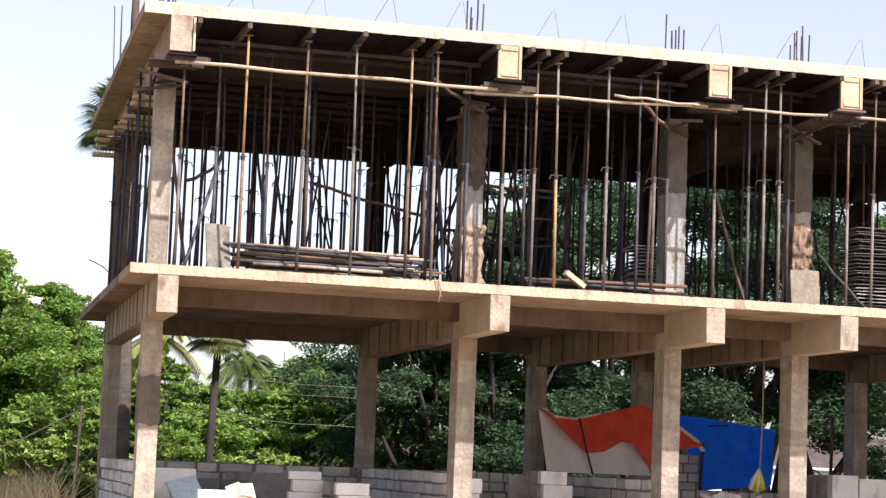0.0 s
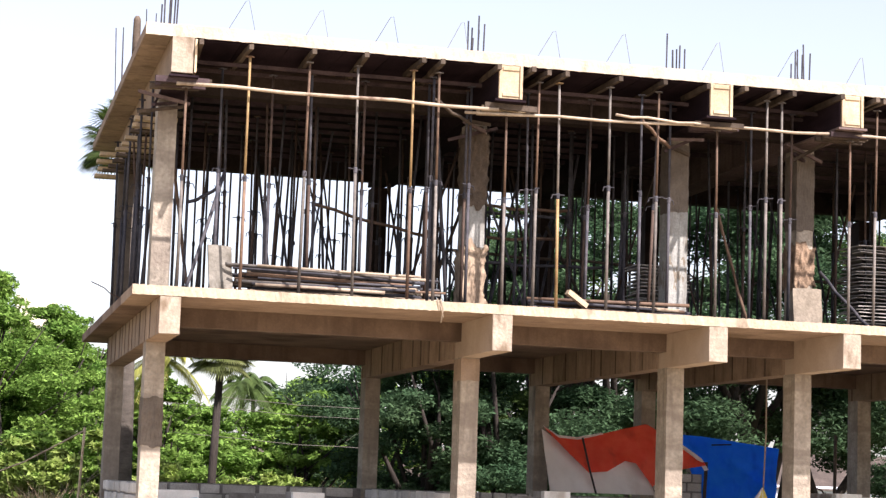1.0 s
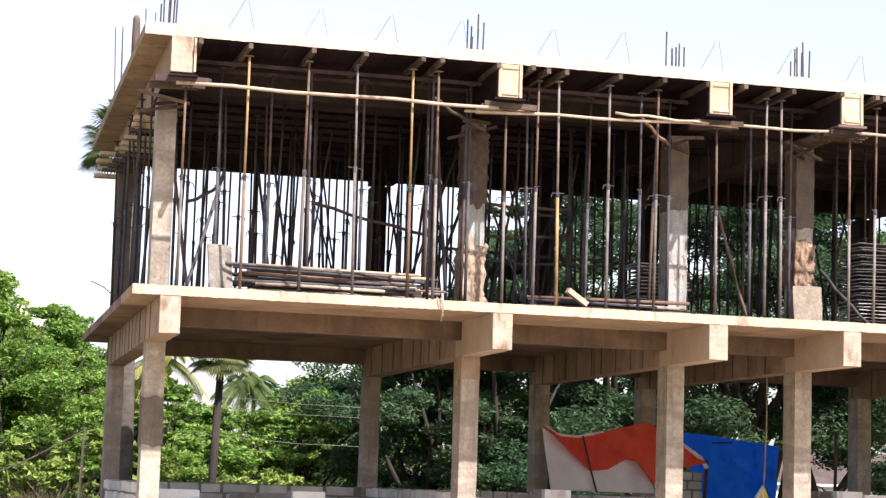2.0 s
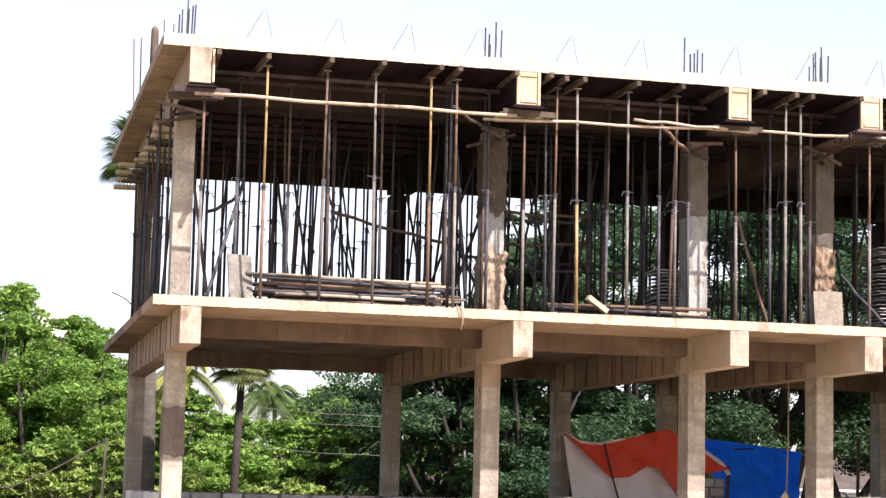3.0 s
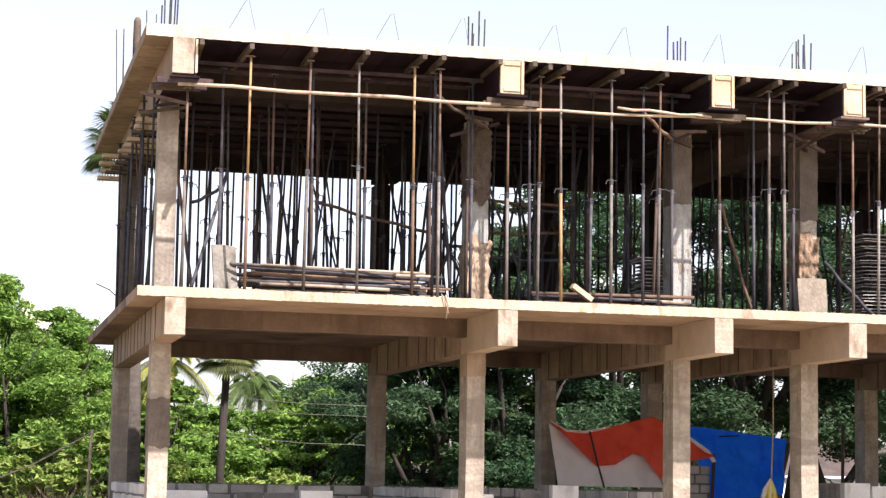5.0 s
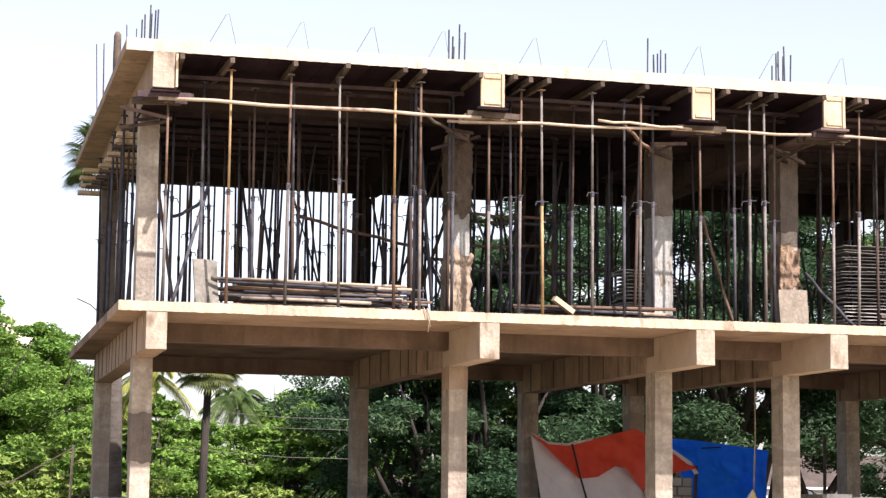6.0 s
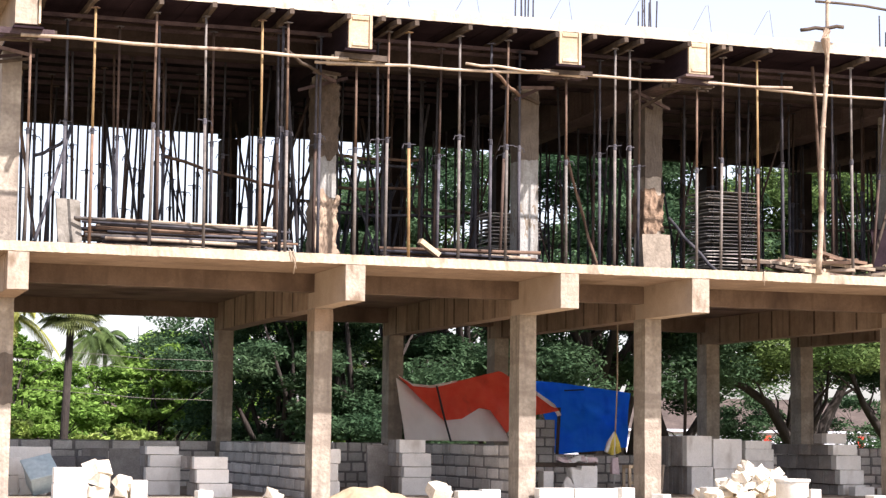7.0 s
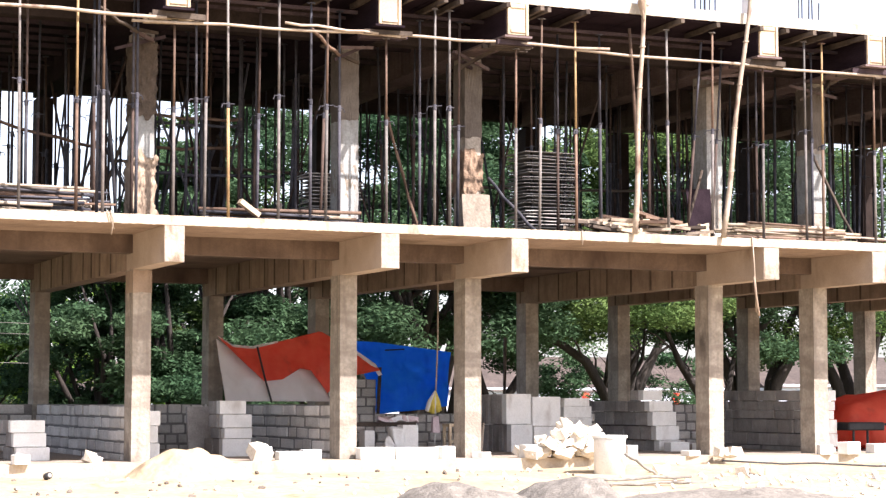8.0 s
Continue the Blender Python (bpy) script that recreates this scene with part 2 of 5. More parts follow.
PALM_BARK = mat("palm_bark", (0.07, 0.06, 0.052), (0.15, 0.13, 0.11), 4, 0.95, 0.8, 30, stretch=(1, 1, 3))
PLASTER = mat("cream_plaster", (0.60, 0.55, 0.42), (0.72, 0.67, 0.54), 1, 0.9, 0.1, 20)
TILE = mat("roof_tile", (0.055, 0.043, 0.037), (0.105, 0.082, 0.069), 2, 0.9, 0.3, 12)
DARK = mat("dark_opening", (0.02, 0.02, 0.022), (0.04, 0.04, 0.04), 3, 0.6, 0, 20)
SHEET = mat("blue_plastic_sheet", (0.35, 0.47, 0.52), (0.50, 0.60, 0.64), 3, 0.3, 0.1, 20)


# ---- helpers for meshes ----
def mesh_of(name, bm, material, smooth=False):
    me = bpy.data.meshes.new(name)
    bm.normal_update()
    bm.to_mesh(me)
    bm.free()
    me.materials.append(material)
    if smooth:
        for p in me.polygons:
            p.use_smooth = True
    return me


def part(name, bm, material, parent=None, label="", smooth=False):
    ob = new(name, mesh_of(name, bm, material, smooth))
    ob.parent = parent
    if label:
        ob["label"] = label
    return ob


def raw(name, verts, faces, material, parent=None):
    me = bpy.data.meshes.new(name)
    me.from_pydata(verts, [], faces)
    me.materials.append(material)
    ob = new(name, me)
    ob.parent = parent
    return ob


def thing(name, label, category, group="", kind="", at=(0, 0, 0)):
    ob = new(name)
    ob.location = at
    return tagged(ob, label, category, group, kind)


def box(x0, x1, y0, y1, z0, z1, bm=None, bevel=0.0, m=None):
    own = bm is None
    bm = bm or bmesh.new()
    r = bmesh.ops.create_cube(bm, size=1, matrix=Matrix.Translation(((x0 + x1) / 2, (y0 + y1) / 2, (z0 + z1) / 2)) @ Matrix.Diagonal((x1 - x0, y1 - y0, z1 - z0, 1)))
    if bevel and own:
        bmesh.ops.bevel(bm, geom=bm.edges[:], offset=bevel, segments=1, affect="EDGES")
    if m:
        bmesh.ops.transform(bm, matrix=m, verts=r["verts"] if not bevel else bm.verts[:])
    return bm


def tube(pts, radii, seg=8, bm=None):
    bm = bm or bmesh.new()
    pts = [Vector(p) for p in pts]
    rings = []
    for i, p in enumerate(pts):
        d = (pts[min(i + 1, len(pts) - 1)] - pts[max(i - 1, 0)]).normalized()
        u = d.orthogonal().normalized()
        if abs(d.z) < 0.95:
            u = d.cross(Vector((0, 0, 1))).normalized()
        else:
            u = (Vector((1, 0, 0)) - d * d.x).normalized()
        w = d.cross(u)
        r = radii[i] if isinstance(radii, (list, tuple)) else radii
        rings.append([bm.verts.new(p + (u * math.cos(a) + w * math.sin(a)) * r) for a in [k * math.tau / seg for k in range(seg)]])
    for a, b in zip(rings, rings[1:]):
        for k in range(seg):
            bm.faces.new((a[k], a[(k + 1) % seg], b[(k + 1) % seg], b[k]))
    bm.faces.new(rings[0][::-1])
    bm.faces.new(rings[-1])
    return bm


def rough(bm, amount, freq=3.0):
    for v in bm.verts:
        v.co += noise.noise_vector(v.co * freq) * amount
    return bm


def cut_box(x0, x1, y0, y1, z0, z1, step, amount, freq=3.0):
    """A long box, cut along its longest side and made slightly uneven."""
    bm = box(x0, x1, y0, y1, z0, z1)
    size = (x1 - x0, y1 - y0, z1 - z0)
    ax = size.index(max(size))
    nrm = Vector([1 if k == ax else 0 for k in range(3)])
    lo = (x0, y0, z0)[ax]
    for k in range(1, int(size[ax] / step)):
        co = Vector((0, 0, 0))
        co[ax] = lo + k * step
        bmesh.ops.bisect_plane(bm, geom=bm.verts[:] + bm.edges[:] + bm.faces[:], plane_co=co, plane_no=nrm)
    return rough(bm, amount, freq)


# ---- plan ----
XS = [0.0, 3.858, 6.542, 8.281, 11.964, 13.687, 16.25, 18.7]
XL, XR = -0.43, 19.3
YC, YB, YEND = 1.409, 7.152, 8.54
CW, CD = 0.23, 0.36
ZB, ZT, ZS = 2.336, 2.756, 2.871
UB, UT, US = 5.28, 5.715, 5.855
LB = 2.53

# ground: one sheet, from the street to the horizon


def ground_z(x, y):
    def ease(a, b, v):
        k = min(1, max(0, (v - a) / (b - a)))
        return k * k * (3 - 2 * k)
    z = -0.85 + 0.62 * ease(-9, -2.5, y) + 0.1 * ease(-2.2, 0.9, y)
    if y > 8.6:
        z = -0.05 - 0.8 * ease(8.6, 14, y)
    if x < -0.6:
        z -= 0.35 * ease(0.6, 2.5, -x)
    z += 0.05 * noise.noise((x * 0.5, y * 0.6, 0)) + 0.035 * noise.noise((x * 2.2, y * 2.2, 3)) + 0.018 * noise.noise((x * 5.5, y * 5.5, 8))
    return z


def grid(xs, ys, fz):
    verts = [(x, y, fz(x, y)) for y in ys for x in xs]
    w = len(xs)
    faces = [(j * w + i, j * w + i + 1, (j + 1) * w + i + 1, (j + 1) * w + i) for j in range(len(ys) - 1) for i in range(w - 1)]
    return verts, faces


gx = [-900, -300, -120, -60, -30, -16] + [-10 + 0.3 * k for k in range(117)] + [28, 34, 45, 70, 150, 400, 1000]
gy = [-200, -90, -50, -30, -22, -16, -12] + [-10 + 0.3 * k for k in range(38)] + [1.7, 2.5, 4, 6, 8, 9, 10, 12, 14, 17, 20, 26, 34, 50, 80, 150, 400, 1500, 3000]
g = raw("ground", *grid(gx, gy, ground_z), SAND)
tagged(g, "pale sandy bare ground around the building site", "ground", kind="structure")
g.data.materials.append(SOIL)
for p in g.data.polygons:
    p.use_smooth = True
    p.material_index = 1 if p.center.y > 8.5 or (p.center.x < -0.7 and p.center.y > 2.5) or p.center.y < -45 else 0

DUST = mat("trodden_dust", (0.26, 0.215, 0.17), (0.38, 0.325, 0.265), 2.5, 0.95, 0.4, 20, spec=0.1)
floor = part("floor", box(-0.25, 19.2, 1.12, 8.0, -0.5, 0.0), DUST)
part("plinth_edge", cut_box(-0.25, 19.2, 0.95, 1.12, -0.5, 0.001, 0.12, 0.01, 9), CONC_EDGE, floor)
tagged(floor, "dusty brown ground floor with a pale concrete edge", "floor", kind="structure")

# slabs
slab = thing("slab_1", "cast concrete first floor slab with pale weathered edge", "slab", kind="structure")
# inner underside dark, front strip pale: shade and ground bounce put into colour
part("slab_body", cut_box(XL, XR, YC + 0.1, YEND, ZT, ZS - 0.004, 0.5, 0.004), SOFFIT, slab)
part("slab_front", cut_box(XL, XR, 0.012, YC + 0.1, ZT, ZS - 0.004, 0.5, 0.004), CONC, slab, "overhang left paler for the light bounced onto it")
# unseen dark sheet, added so less sunlight bounces up to the roof underside
part("bounce_cut_layer", box(XL + 0.1, XR - 0.1, 0.12, YEND - 0.1, ZS - 0.02, ZS), SHADE_CONC, slab, "dark unseen layer added to cut light bounced off the slab")
part("slab_edge", cut_box(XL, XR, -0.006, 0.012, ZT + 0.004, ZS, 0.04, 0.008, 31), CONC_EDGE, slab, "pale rough concrete edge")
roof = thing("slab_2", "freshly cast concrete roof slab on timber formwork", "slab", kind="structure")
part("slab_body", cut_box(XL, XR, 0.012, YEND, UT + 0.02, US - 0.004, 0.5, 0.004), CONC, roof)
part("slab_edge", cut_box(XL, XR, -0.006, 0.012, UT, US, 0.05, 0.007, 31), ROOF_EDGE, roof, "pale rough concrete edge")

frame_lower = thing("frame_lower", "bare concrete beams of the ground floor", "beam", kind="structure")
frame_upper = thing("frame_upper", "concrete beams still boxed in formwork boards", "beam", kind="structure")
for i, x in enumerate(XS):
    b = part("cross_beam", cut_box(x - CW / 2, x + CW / 2, YC + 0.3, YB + CD, ZB, ZT - 0.001, 0.4, 0.005), CONC, frame_lower)
    # front ends paler than the inner beams: bounced ground light put into colour
    part("beam_end", cut_box(x - CW / 2 - 0.004, x + CW / 2 + 0.004, 0.004, YC + 0.3, ZB - 0.003, ZT - 0.001, 0.2, 0.004, 4), CONC if i == 0 else BOUNCE_CONC, b, "smooth beam end, bounced light put into the pale ones")
    part("end_face", cut_box(x - CW / 2, x + CW / 2, -0.003, 0.003, ZB + 0.002, ZT - 0.003, 0.05, 0.004, 14), END_FACE, b, "pale worn end face")
    # flat lifts left by the form boards, with thin sunk joints between them
    y = 0.25 if i == 0 else YC + 0.42
    while y < YB - 0.1:
        w = 0.42 + 0.34 * random.random()
        for side in (-1, 1):
            face = x + side * CW / 2
            proud = 0.008 + 0.007 * random.random()
            lo, hi = (face - proud, face + 0.01) if side < 0 else (face - 0.01, face + proud)
            part("board_mark", rough(box(lo, hi, y, y + w - 0.05, ZB + 0.004, ZT - 0.006), 0.004, 5), CONC_MARK, b)
            lo, hi = (face - 0.019, face + 0.01) if side < 0 else (face - 0.01, face + 0.019)
            part("joint", box(lo, hi, y + w - 0.05, y + w - 0.05 + random.uniform(0.03, 0.05), ZB + 0.006, ZT - 0.008), JOINT, b, "dark fin of mortar between boards")
        y += w
    # boxed roof beams are coloured as dark as the shade they sit in
    ub = part("cross_beam", cut_box(x - 0.125, x + 0.125, 0.012, YB + CD, UB + 0.02, UT + 0.018, 0.4, 0.003), CONC if i == 0 else SHADE_CONC, frame_upper)
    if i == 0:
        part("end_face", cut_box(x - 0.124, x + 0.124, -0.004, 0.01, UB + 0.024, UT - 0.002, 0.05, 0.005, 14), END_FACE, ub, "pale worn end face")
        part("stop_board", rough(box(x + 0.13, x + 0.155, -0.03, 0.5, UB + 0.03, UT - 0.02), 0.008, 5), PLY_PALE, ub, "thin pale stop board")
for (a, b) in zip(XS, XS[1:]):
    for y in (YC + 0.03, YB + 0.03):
        # lower long beams: shade below the slab is part of their brown
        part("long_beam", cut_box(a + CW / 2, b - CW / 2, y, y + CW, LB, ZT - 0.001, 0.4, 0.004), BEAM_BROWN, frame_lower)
        part("long_beam", cut_box(a + 0.126, b - 0.126, y, y + CW, 5.36, UT + 0.018, 0.6, 0.003), SHADE_CONC, frame_upper)


y = 0.05
while y < YEND - 0.5:
    w = 0.35 + 0.35 * random.random()
    part("soffit_strip", box(XL + 0.012, -0.128, y, y + w - 0.012, UT + 0.004 + 0.006 * random.random(), UT + 0.022), CONC_MARK, roof)
    y += w


# columns
def column(name, x, y, z0, z1, cls):
    bm = cut_box(x - CW / 2, x + CW / 2, y, y + CD, z0, z1, 0.3, 0.006)
    c = part(name, bm, cls)
    return tagged(c, "square grey concrete column with stained surface", "column", "columns of the building", "structure")


for i, x in enumerate(XS):
    for y in (YC, YB):
        column("column", x, y, -0.3, ZB + 0.002, CONC_COL)
        # upper back row darker than the front row, corner one less: shade in colour
        column("column", x, y, ZS - 0.002, UB - 0.02, CONC_COL if y == YC else (DAMP_SHADE if i == 0 else SHADE_CONC))


# ---- trees ----
def leaf_cloud(clumps, count, size, rng):
    """Verts and faces of many small bent leaves gathered in clumps (centre, radius)."""
    vol = np.array([c[1] ** 2 for c in clumps])
    pick = rng.choice(len(clumps), count, p=vol / vol.sum())
    cen = np.array([c[0] for c in clumps])[pick]
    rad = np.array([c[1] for c in clumps])[pick][:, None]
    d = rng.normal(size=(count, 3))
    d /= np.linalg.norm(d, axis=1)[:, None]
    pos = cen + d * rad * (rng.random((count, 1)) ** 0.45) * np.array([1.15, 1.15, 0.5])
    a = rng.normal(size=(count, 3)) * np.array([1, 1, 0.5])
    a /= np.linalg.norm(a, axis=1)[:, None]
    up = rng.normal(size=(count, 3)) * 0.6 + np.array([0, 0, 1.0])
    b = np.cross(a, up)
    b /= np.linalg.norm(b, axis=1)[:, None] + 1e-9
    s = size * (0.6 + 0.8 * rng.random((count, 1)))
    v = np.stack([pos - a * s, pos + b * s * 0.42, pos + a * s, pos - b * s * 0.42], 1).reshape(-1, 3)
    f = np.arange(count * 4).reshape(-1, 4)
    return v.tolist(), f.tolist()


def tree(x, y, z0, height, spread, bole, leaves, leaf_mat, label, seed, size=0.12, low=0.3, name="tree", clumps=42, stems=0, limbs=()):
    rng = np.random.default_rng(seed)
    t = thing(name, label, "tree", "trees behind the site", at=(x, y, z0))
    bm = bmesh.new()
    top = Vector((rng.normal() * 0.3, rng.normal() * 0.3, height * low + 0.3))
    cl = []
    for path, thick in limbs:
        n = len(path) - 1
        tube(path, [thick * (1 - 0.72 * k / n) for k in range(n + 1)], 9, bm)
        for _ in range(7):
            k = rng.integers(1, n + 1)
            p = Vector(path[k - 1]).lerp(Vector(path[k]), rng.random())
            q = p + Vector((rng.normal() * 0.55, rng.normal() * 0.5, 0.35 + 0.6 * rng.random()))
            tube([tuple(p), tuple(p.lerp(q, 0.5) + Vector((0.06, 0, 0.08))), tuple(q)], [thick * 0.24, thick * 0.14, thick * 0.05], 6, bm)
    if not limbs:
        tube([(0, 0, -0.3), (0.05, 0, 0.4), tuple(top * 0.6), tuple(top)], [bole * 1.3, bole, bole * 0.85, bole * 0.7], 10, bm)
    for k in range(0 if limbs else 7):
        a = k * math.tau / 7 + rng.random()
        e = Vector((math.cos(a) * spread * (0.45 + 0.3 * rng.random()), math.sin(a) * spread * (0.45 + 0.3 * rng.random()), height * (0.55 + 0.3 * rng.random())))
        mid = top.lerp(e, 0.5) + Vector((rng.normal() * 0.2, rng.normal() * 0.2, 0.25))
        tube([tuple(top * 0.92), tuple(mid), tuple(e)], [bole * 0.5, bole * 0.32, bole * 0.12], 7, bm)
        for _ in range(3):
            q = e + Vector(rng.normal(size=3)) * spread * 0.25
            tube([tuple(mid.lerp(e, 0.3 + 0.6 * rng.random())), tuple(q)], [bole * 0.14, bole * 0.05], 5, bm)
    for _ in range(clumps):
        a, r, h = rng.random() * math.tau, math.sqrt(rng.random()), rng.random()
        dome = math.sqrt(max(0.05, 1 - (abs(h - 0.35) / 0.68) ** 2))
        cl.append(((math.cos(a) * r * spread * dome, math.sin(a) * r * spread * dome, height * (low + (1 - low) * h * 0.95)), spread * (0.13 + 0.16 * rng.random())))
    for k in range(stems):
        a = rng.random() * math.tau
        foot = Vector((rng.normal() * 0.15, rng.normal() * 0.15, -0.3))
        mid = Vector((math.cos(a) * spread * 0.22, math.sin(a) * spread * 0.12, height * 0.25))
        end = Vector((math.cos(a) * spread * 0.6, math.sin(a) * spread * 0.4, height * (0.42 + 0.15 * rng.random())))
        tube([tuple(foot), tuple(mid), tuple(mid.lerp(end, 0.5) + Vector((0, 0, 0.15))), tuple(end)], [bole * 0.95, bole * 0.7, bole * 0.5, bole * 0.25], 9, bm)
        for _ in range(4):
            p = mid.lerp(end, 0.3 + 0.7 * rng.random())
            q = p + Vector((rng.normal() * 0.7, rng.normal() * 0.5, 0.5 + rng.random() * 0.7))
            tube([tuple(p), tuple(p.lerp(q, 0.5) + Vector((0.05, 0, 0.1))), tuple(q)], [bole * 0.25, bole * 0.15, bole * 0.06], 6, bm)
    part("trunk", bm, BARK, t, smooth=True)
    v, f = leaf_cloud(cl, leaves, size, rng)
    raw("crown", v, f, leaf_mat, t)
    return t


GREEN = "broad leafy green tree with dense small leaves"
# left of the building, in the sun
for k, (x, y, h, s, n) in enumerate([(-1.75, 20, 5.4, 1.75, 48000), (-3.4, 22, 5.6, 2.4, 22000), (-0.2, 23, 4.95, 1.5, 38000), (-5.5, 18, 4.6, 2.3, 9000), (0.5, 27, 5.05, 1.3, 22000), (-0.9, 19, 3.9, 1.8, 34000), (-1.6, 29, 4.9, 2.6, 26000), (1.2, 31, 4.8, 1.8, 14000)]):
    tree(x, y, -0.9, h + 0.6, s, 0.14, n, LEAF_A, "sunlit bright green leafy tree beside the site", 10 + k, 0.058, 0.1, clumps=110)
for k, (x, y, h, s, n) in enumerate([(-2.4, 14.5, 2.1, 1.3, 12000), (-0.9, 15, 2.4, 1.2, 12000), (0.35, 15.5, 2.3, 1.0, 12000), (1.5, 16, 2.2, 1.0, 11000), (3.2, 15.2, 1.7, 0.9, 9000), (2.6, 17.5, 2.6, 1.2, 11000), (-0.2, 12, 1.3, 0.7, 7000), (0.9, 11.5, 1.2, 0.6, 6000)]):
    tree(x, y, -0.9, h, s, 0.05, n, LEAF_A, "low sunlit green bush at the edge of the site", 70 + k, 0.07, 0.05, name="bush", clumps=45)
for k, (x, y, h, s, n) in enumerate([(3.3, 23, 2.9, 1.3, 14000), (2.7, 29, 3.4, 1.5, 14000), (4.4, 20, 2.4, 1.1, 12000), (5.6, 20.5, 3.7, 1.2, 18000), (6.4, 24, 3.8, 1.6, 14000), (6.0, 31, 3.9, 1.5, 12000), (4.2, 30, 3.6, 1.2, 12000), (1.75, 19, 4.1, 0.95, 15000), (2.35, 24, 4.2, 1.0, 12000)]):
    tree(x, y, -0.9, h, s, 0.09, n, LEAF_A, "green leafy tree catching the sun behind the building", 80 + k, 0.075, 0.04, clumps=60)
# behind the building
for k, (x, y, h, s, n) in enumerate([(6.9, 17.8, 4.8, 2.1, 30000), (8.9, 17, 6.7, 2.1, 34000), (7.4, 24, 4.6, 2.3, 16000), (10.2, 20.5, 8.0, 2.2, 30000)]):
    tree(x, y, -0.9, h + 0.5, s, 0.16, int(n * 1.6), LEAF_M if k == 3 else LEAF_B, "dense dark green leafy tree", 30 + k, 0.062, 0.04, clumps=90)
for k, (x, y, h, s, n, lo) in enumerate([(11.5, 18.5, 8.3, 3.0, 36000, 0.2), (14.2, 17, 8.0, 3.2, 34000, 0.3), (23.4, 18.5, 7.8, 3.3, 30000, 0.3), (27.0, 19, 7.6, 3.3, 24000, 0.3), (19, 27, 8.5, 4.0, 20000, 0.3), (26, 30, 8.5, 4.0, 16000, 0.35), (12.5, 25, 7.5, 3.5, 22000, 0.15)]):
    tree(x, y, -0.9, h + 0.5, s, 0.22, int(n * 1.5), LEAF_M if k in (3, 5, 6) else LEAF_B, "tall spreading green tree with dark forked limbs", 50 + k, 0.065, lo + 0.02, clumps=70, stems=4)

# spreading trees whose forked trunks show below their crowns
LEANING = [(0.1, 0, -0.3), (0.0, 0, 0.7), (-0.25, 0, 1.7), (-0.75, 0, 2.5), (-1.35, 0.1, 2.9), (-2.0, 0.2, 3.2), (-2.6, 0.3, 3.9)]
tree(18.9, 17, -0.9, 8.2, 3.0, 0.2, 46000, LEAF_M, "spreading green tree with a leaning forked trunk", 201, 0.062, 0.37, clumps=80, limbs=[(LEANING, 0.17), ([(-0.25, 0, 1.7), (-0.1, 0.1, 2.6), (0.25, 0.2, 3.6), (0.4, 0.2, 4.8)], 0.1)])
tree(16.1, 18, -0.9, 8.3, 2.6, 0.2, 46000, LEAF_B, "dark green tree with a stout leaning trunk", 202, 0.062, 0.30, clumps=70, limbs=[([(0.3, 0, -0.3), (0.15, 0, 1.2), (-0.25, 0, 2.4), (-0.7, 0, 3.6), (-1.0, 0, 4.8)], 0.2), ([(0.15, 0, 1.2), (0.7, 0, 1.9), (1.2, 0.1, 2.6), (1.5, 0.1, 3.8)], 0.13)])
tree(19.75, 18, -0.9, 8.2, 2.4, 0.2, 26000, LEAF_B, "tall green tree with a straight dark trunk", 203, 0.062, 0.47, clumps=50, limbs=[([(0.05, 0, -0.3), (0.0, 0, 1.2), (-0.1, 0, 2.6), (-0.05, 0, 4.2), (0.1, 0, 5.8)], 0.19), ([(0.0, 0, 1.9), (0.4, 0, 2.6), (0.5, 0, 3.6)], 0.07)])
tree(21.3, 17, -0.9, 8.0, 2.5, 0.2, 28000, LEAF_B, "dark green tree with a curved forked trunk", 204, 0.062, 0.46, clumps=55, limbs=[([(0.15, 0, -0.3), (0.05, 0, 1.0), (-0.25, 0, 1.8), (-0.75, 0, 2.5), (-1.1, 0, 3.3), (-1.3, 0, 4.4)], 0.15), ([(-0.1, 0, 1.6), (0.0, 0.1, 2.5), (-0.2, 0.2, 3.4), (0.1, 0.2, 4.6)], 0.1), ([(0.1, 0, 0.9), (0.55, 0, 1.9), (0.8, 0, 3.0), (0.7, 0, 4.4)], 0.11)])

# far hedge of trees closing the view
for k, (x, y, h, s) in enumerate([(-9, 36, 6.0, 3.0), (-5.5, 38, 5.6, 2.8), (-2.0, 37, 5.2, 2.6), (1.2, 39, 4.6, 2.4), (3.8, 38, 3.9, 2.2), (8.2, 34, 4.2, 2.6), (11.5, 36, 5.0, 3.0)]):
    tree(x, y, -0.9, h + 0.5, s, 0.16, 13000, LEAF_A, "distant green tree beyond the site", 90 + k, 0.12, 0.03, clumps=60)
for k, (x, y, h, s) in enumerate([(13.5, 21, 1.3, 1.0), (22.5, 21.5, 1.3, 1.2), (24, 29, 3.0, 1.8), (28.5, 31, 3.2, 1.9)]):
    tree(x, y, -0.9, h, s, 0.05, 7000, LEAF_B, "dark green bush below the tall trees", 110 + k, 0.075, 0.03, name="bush", clumps=40)


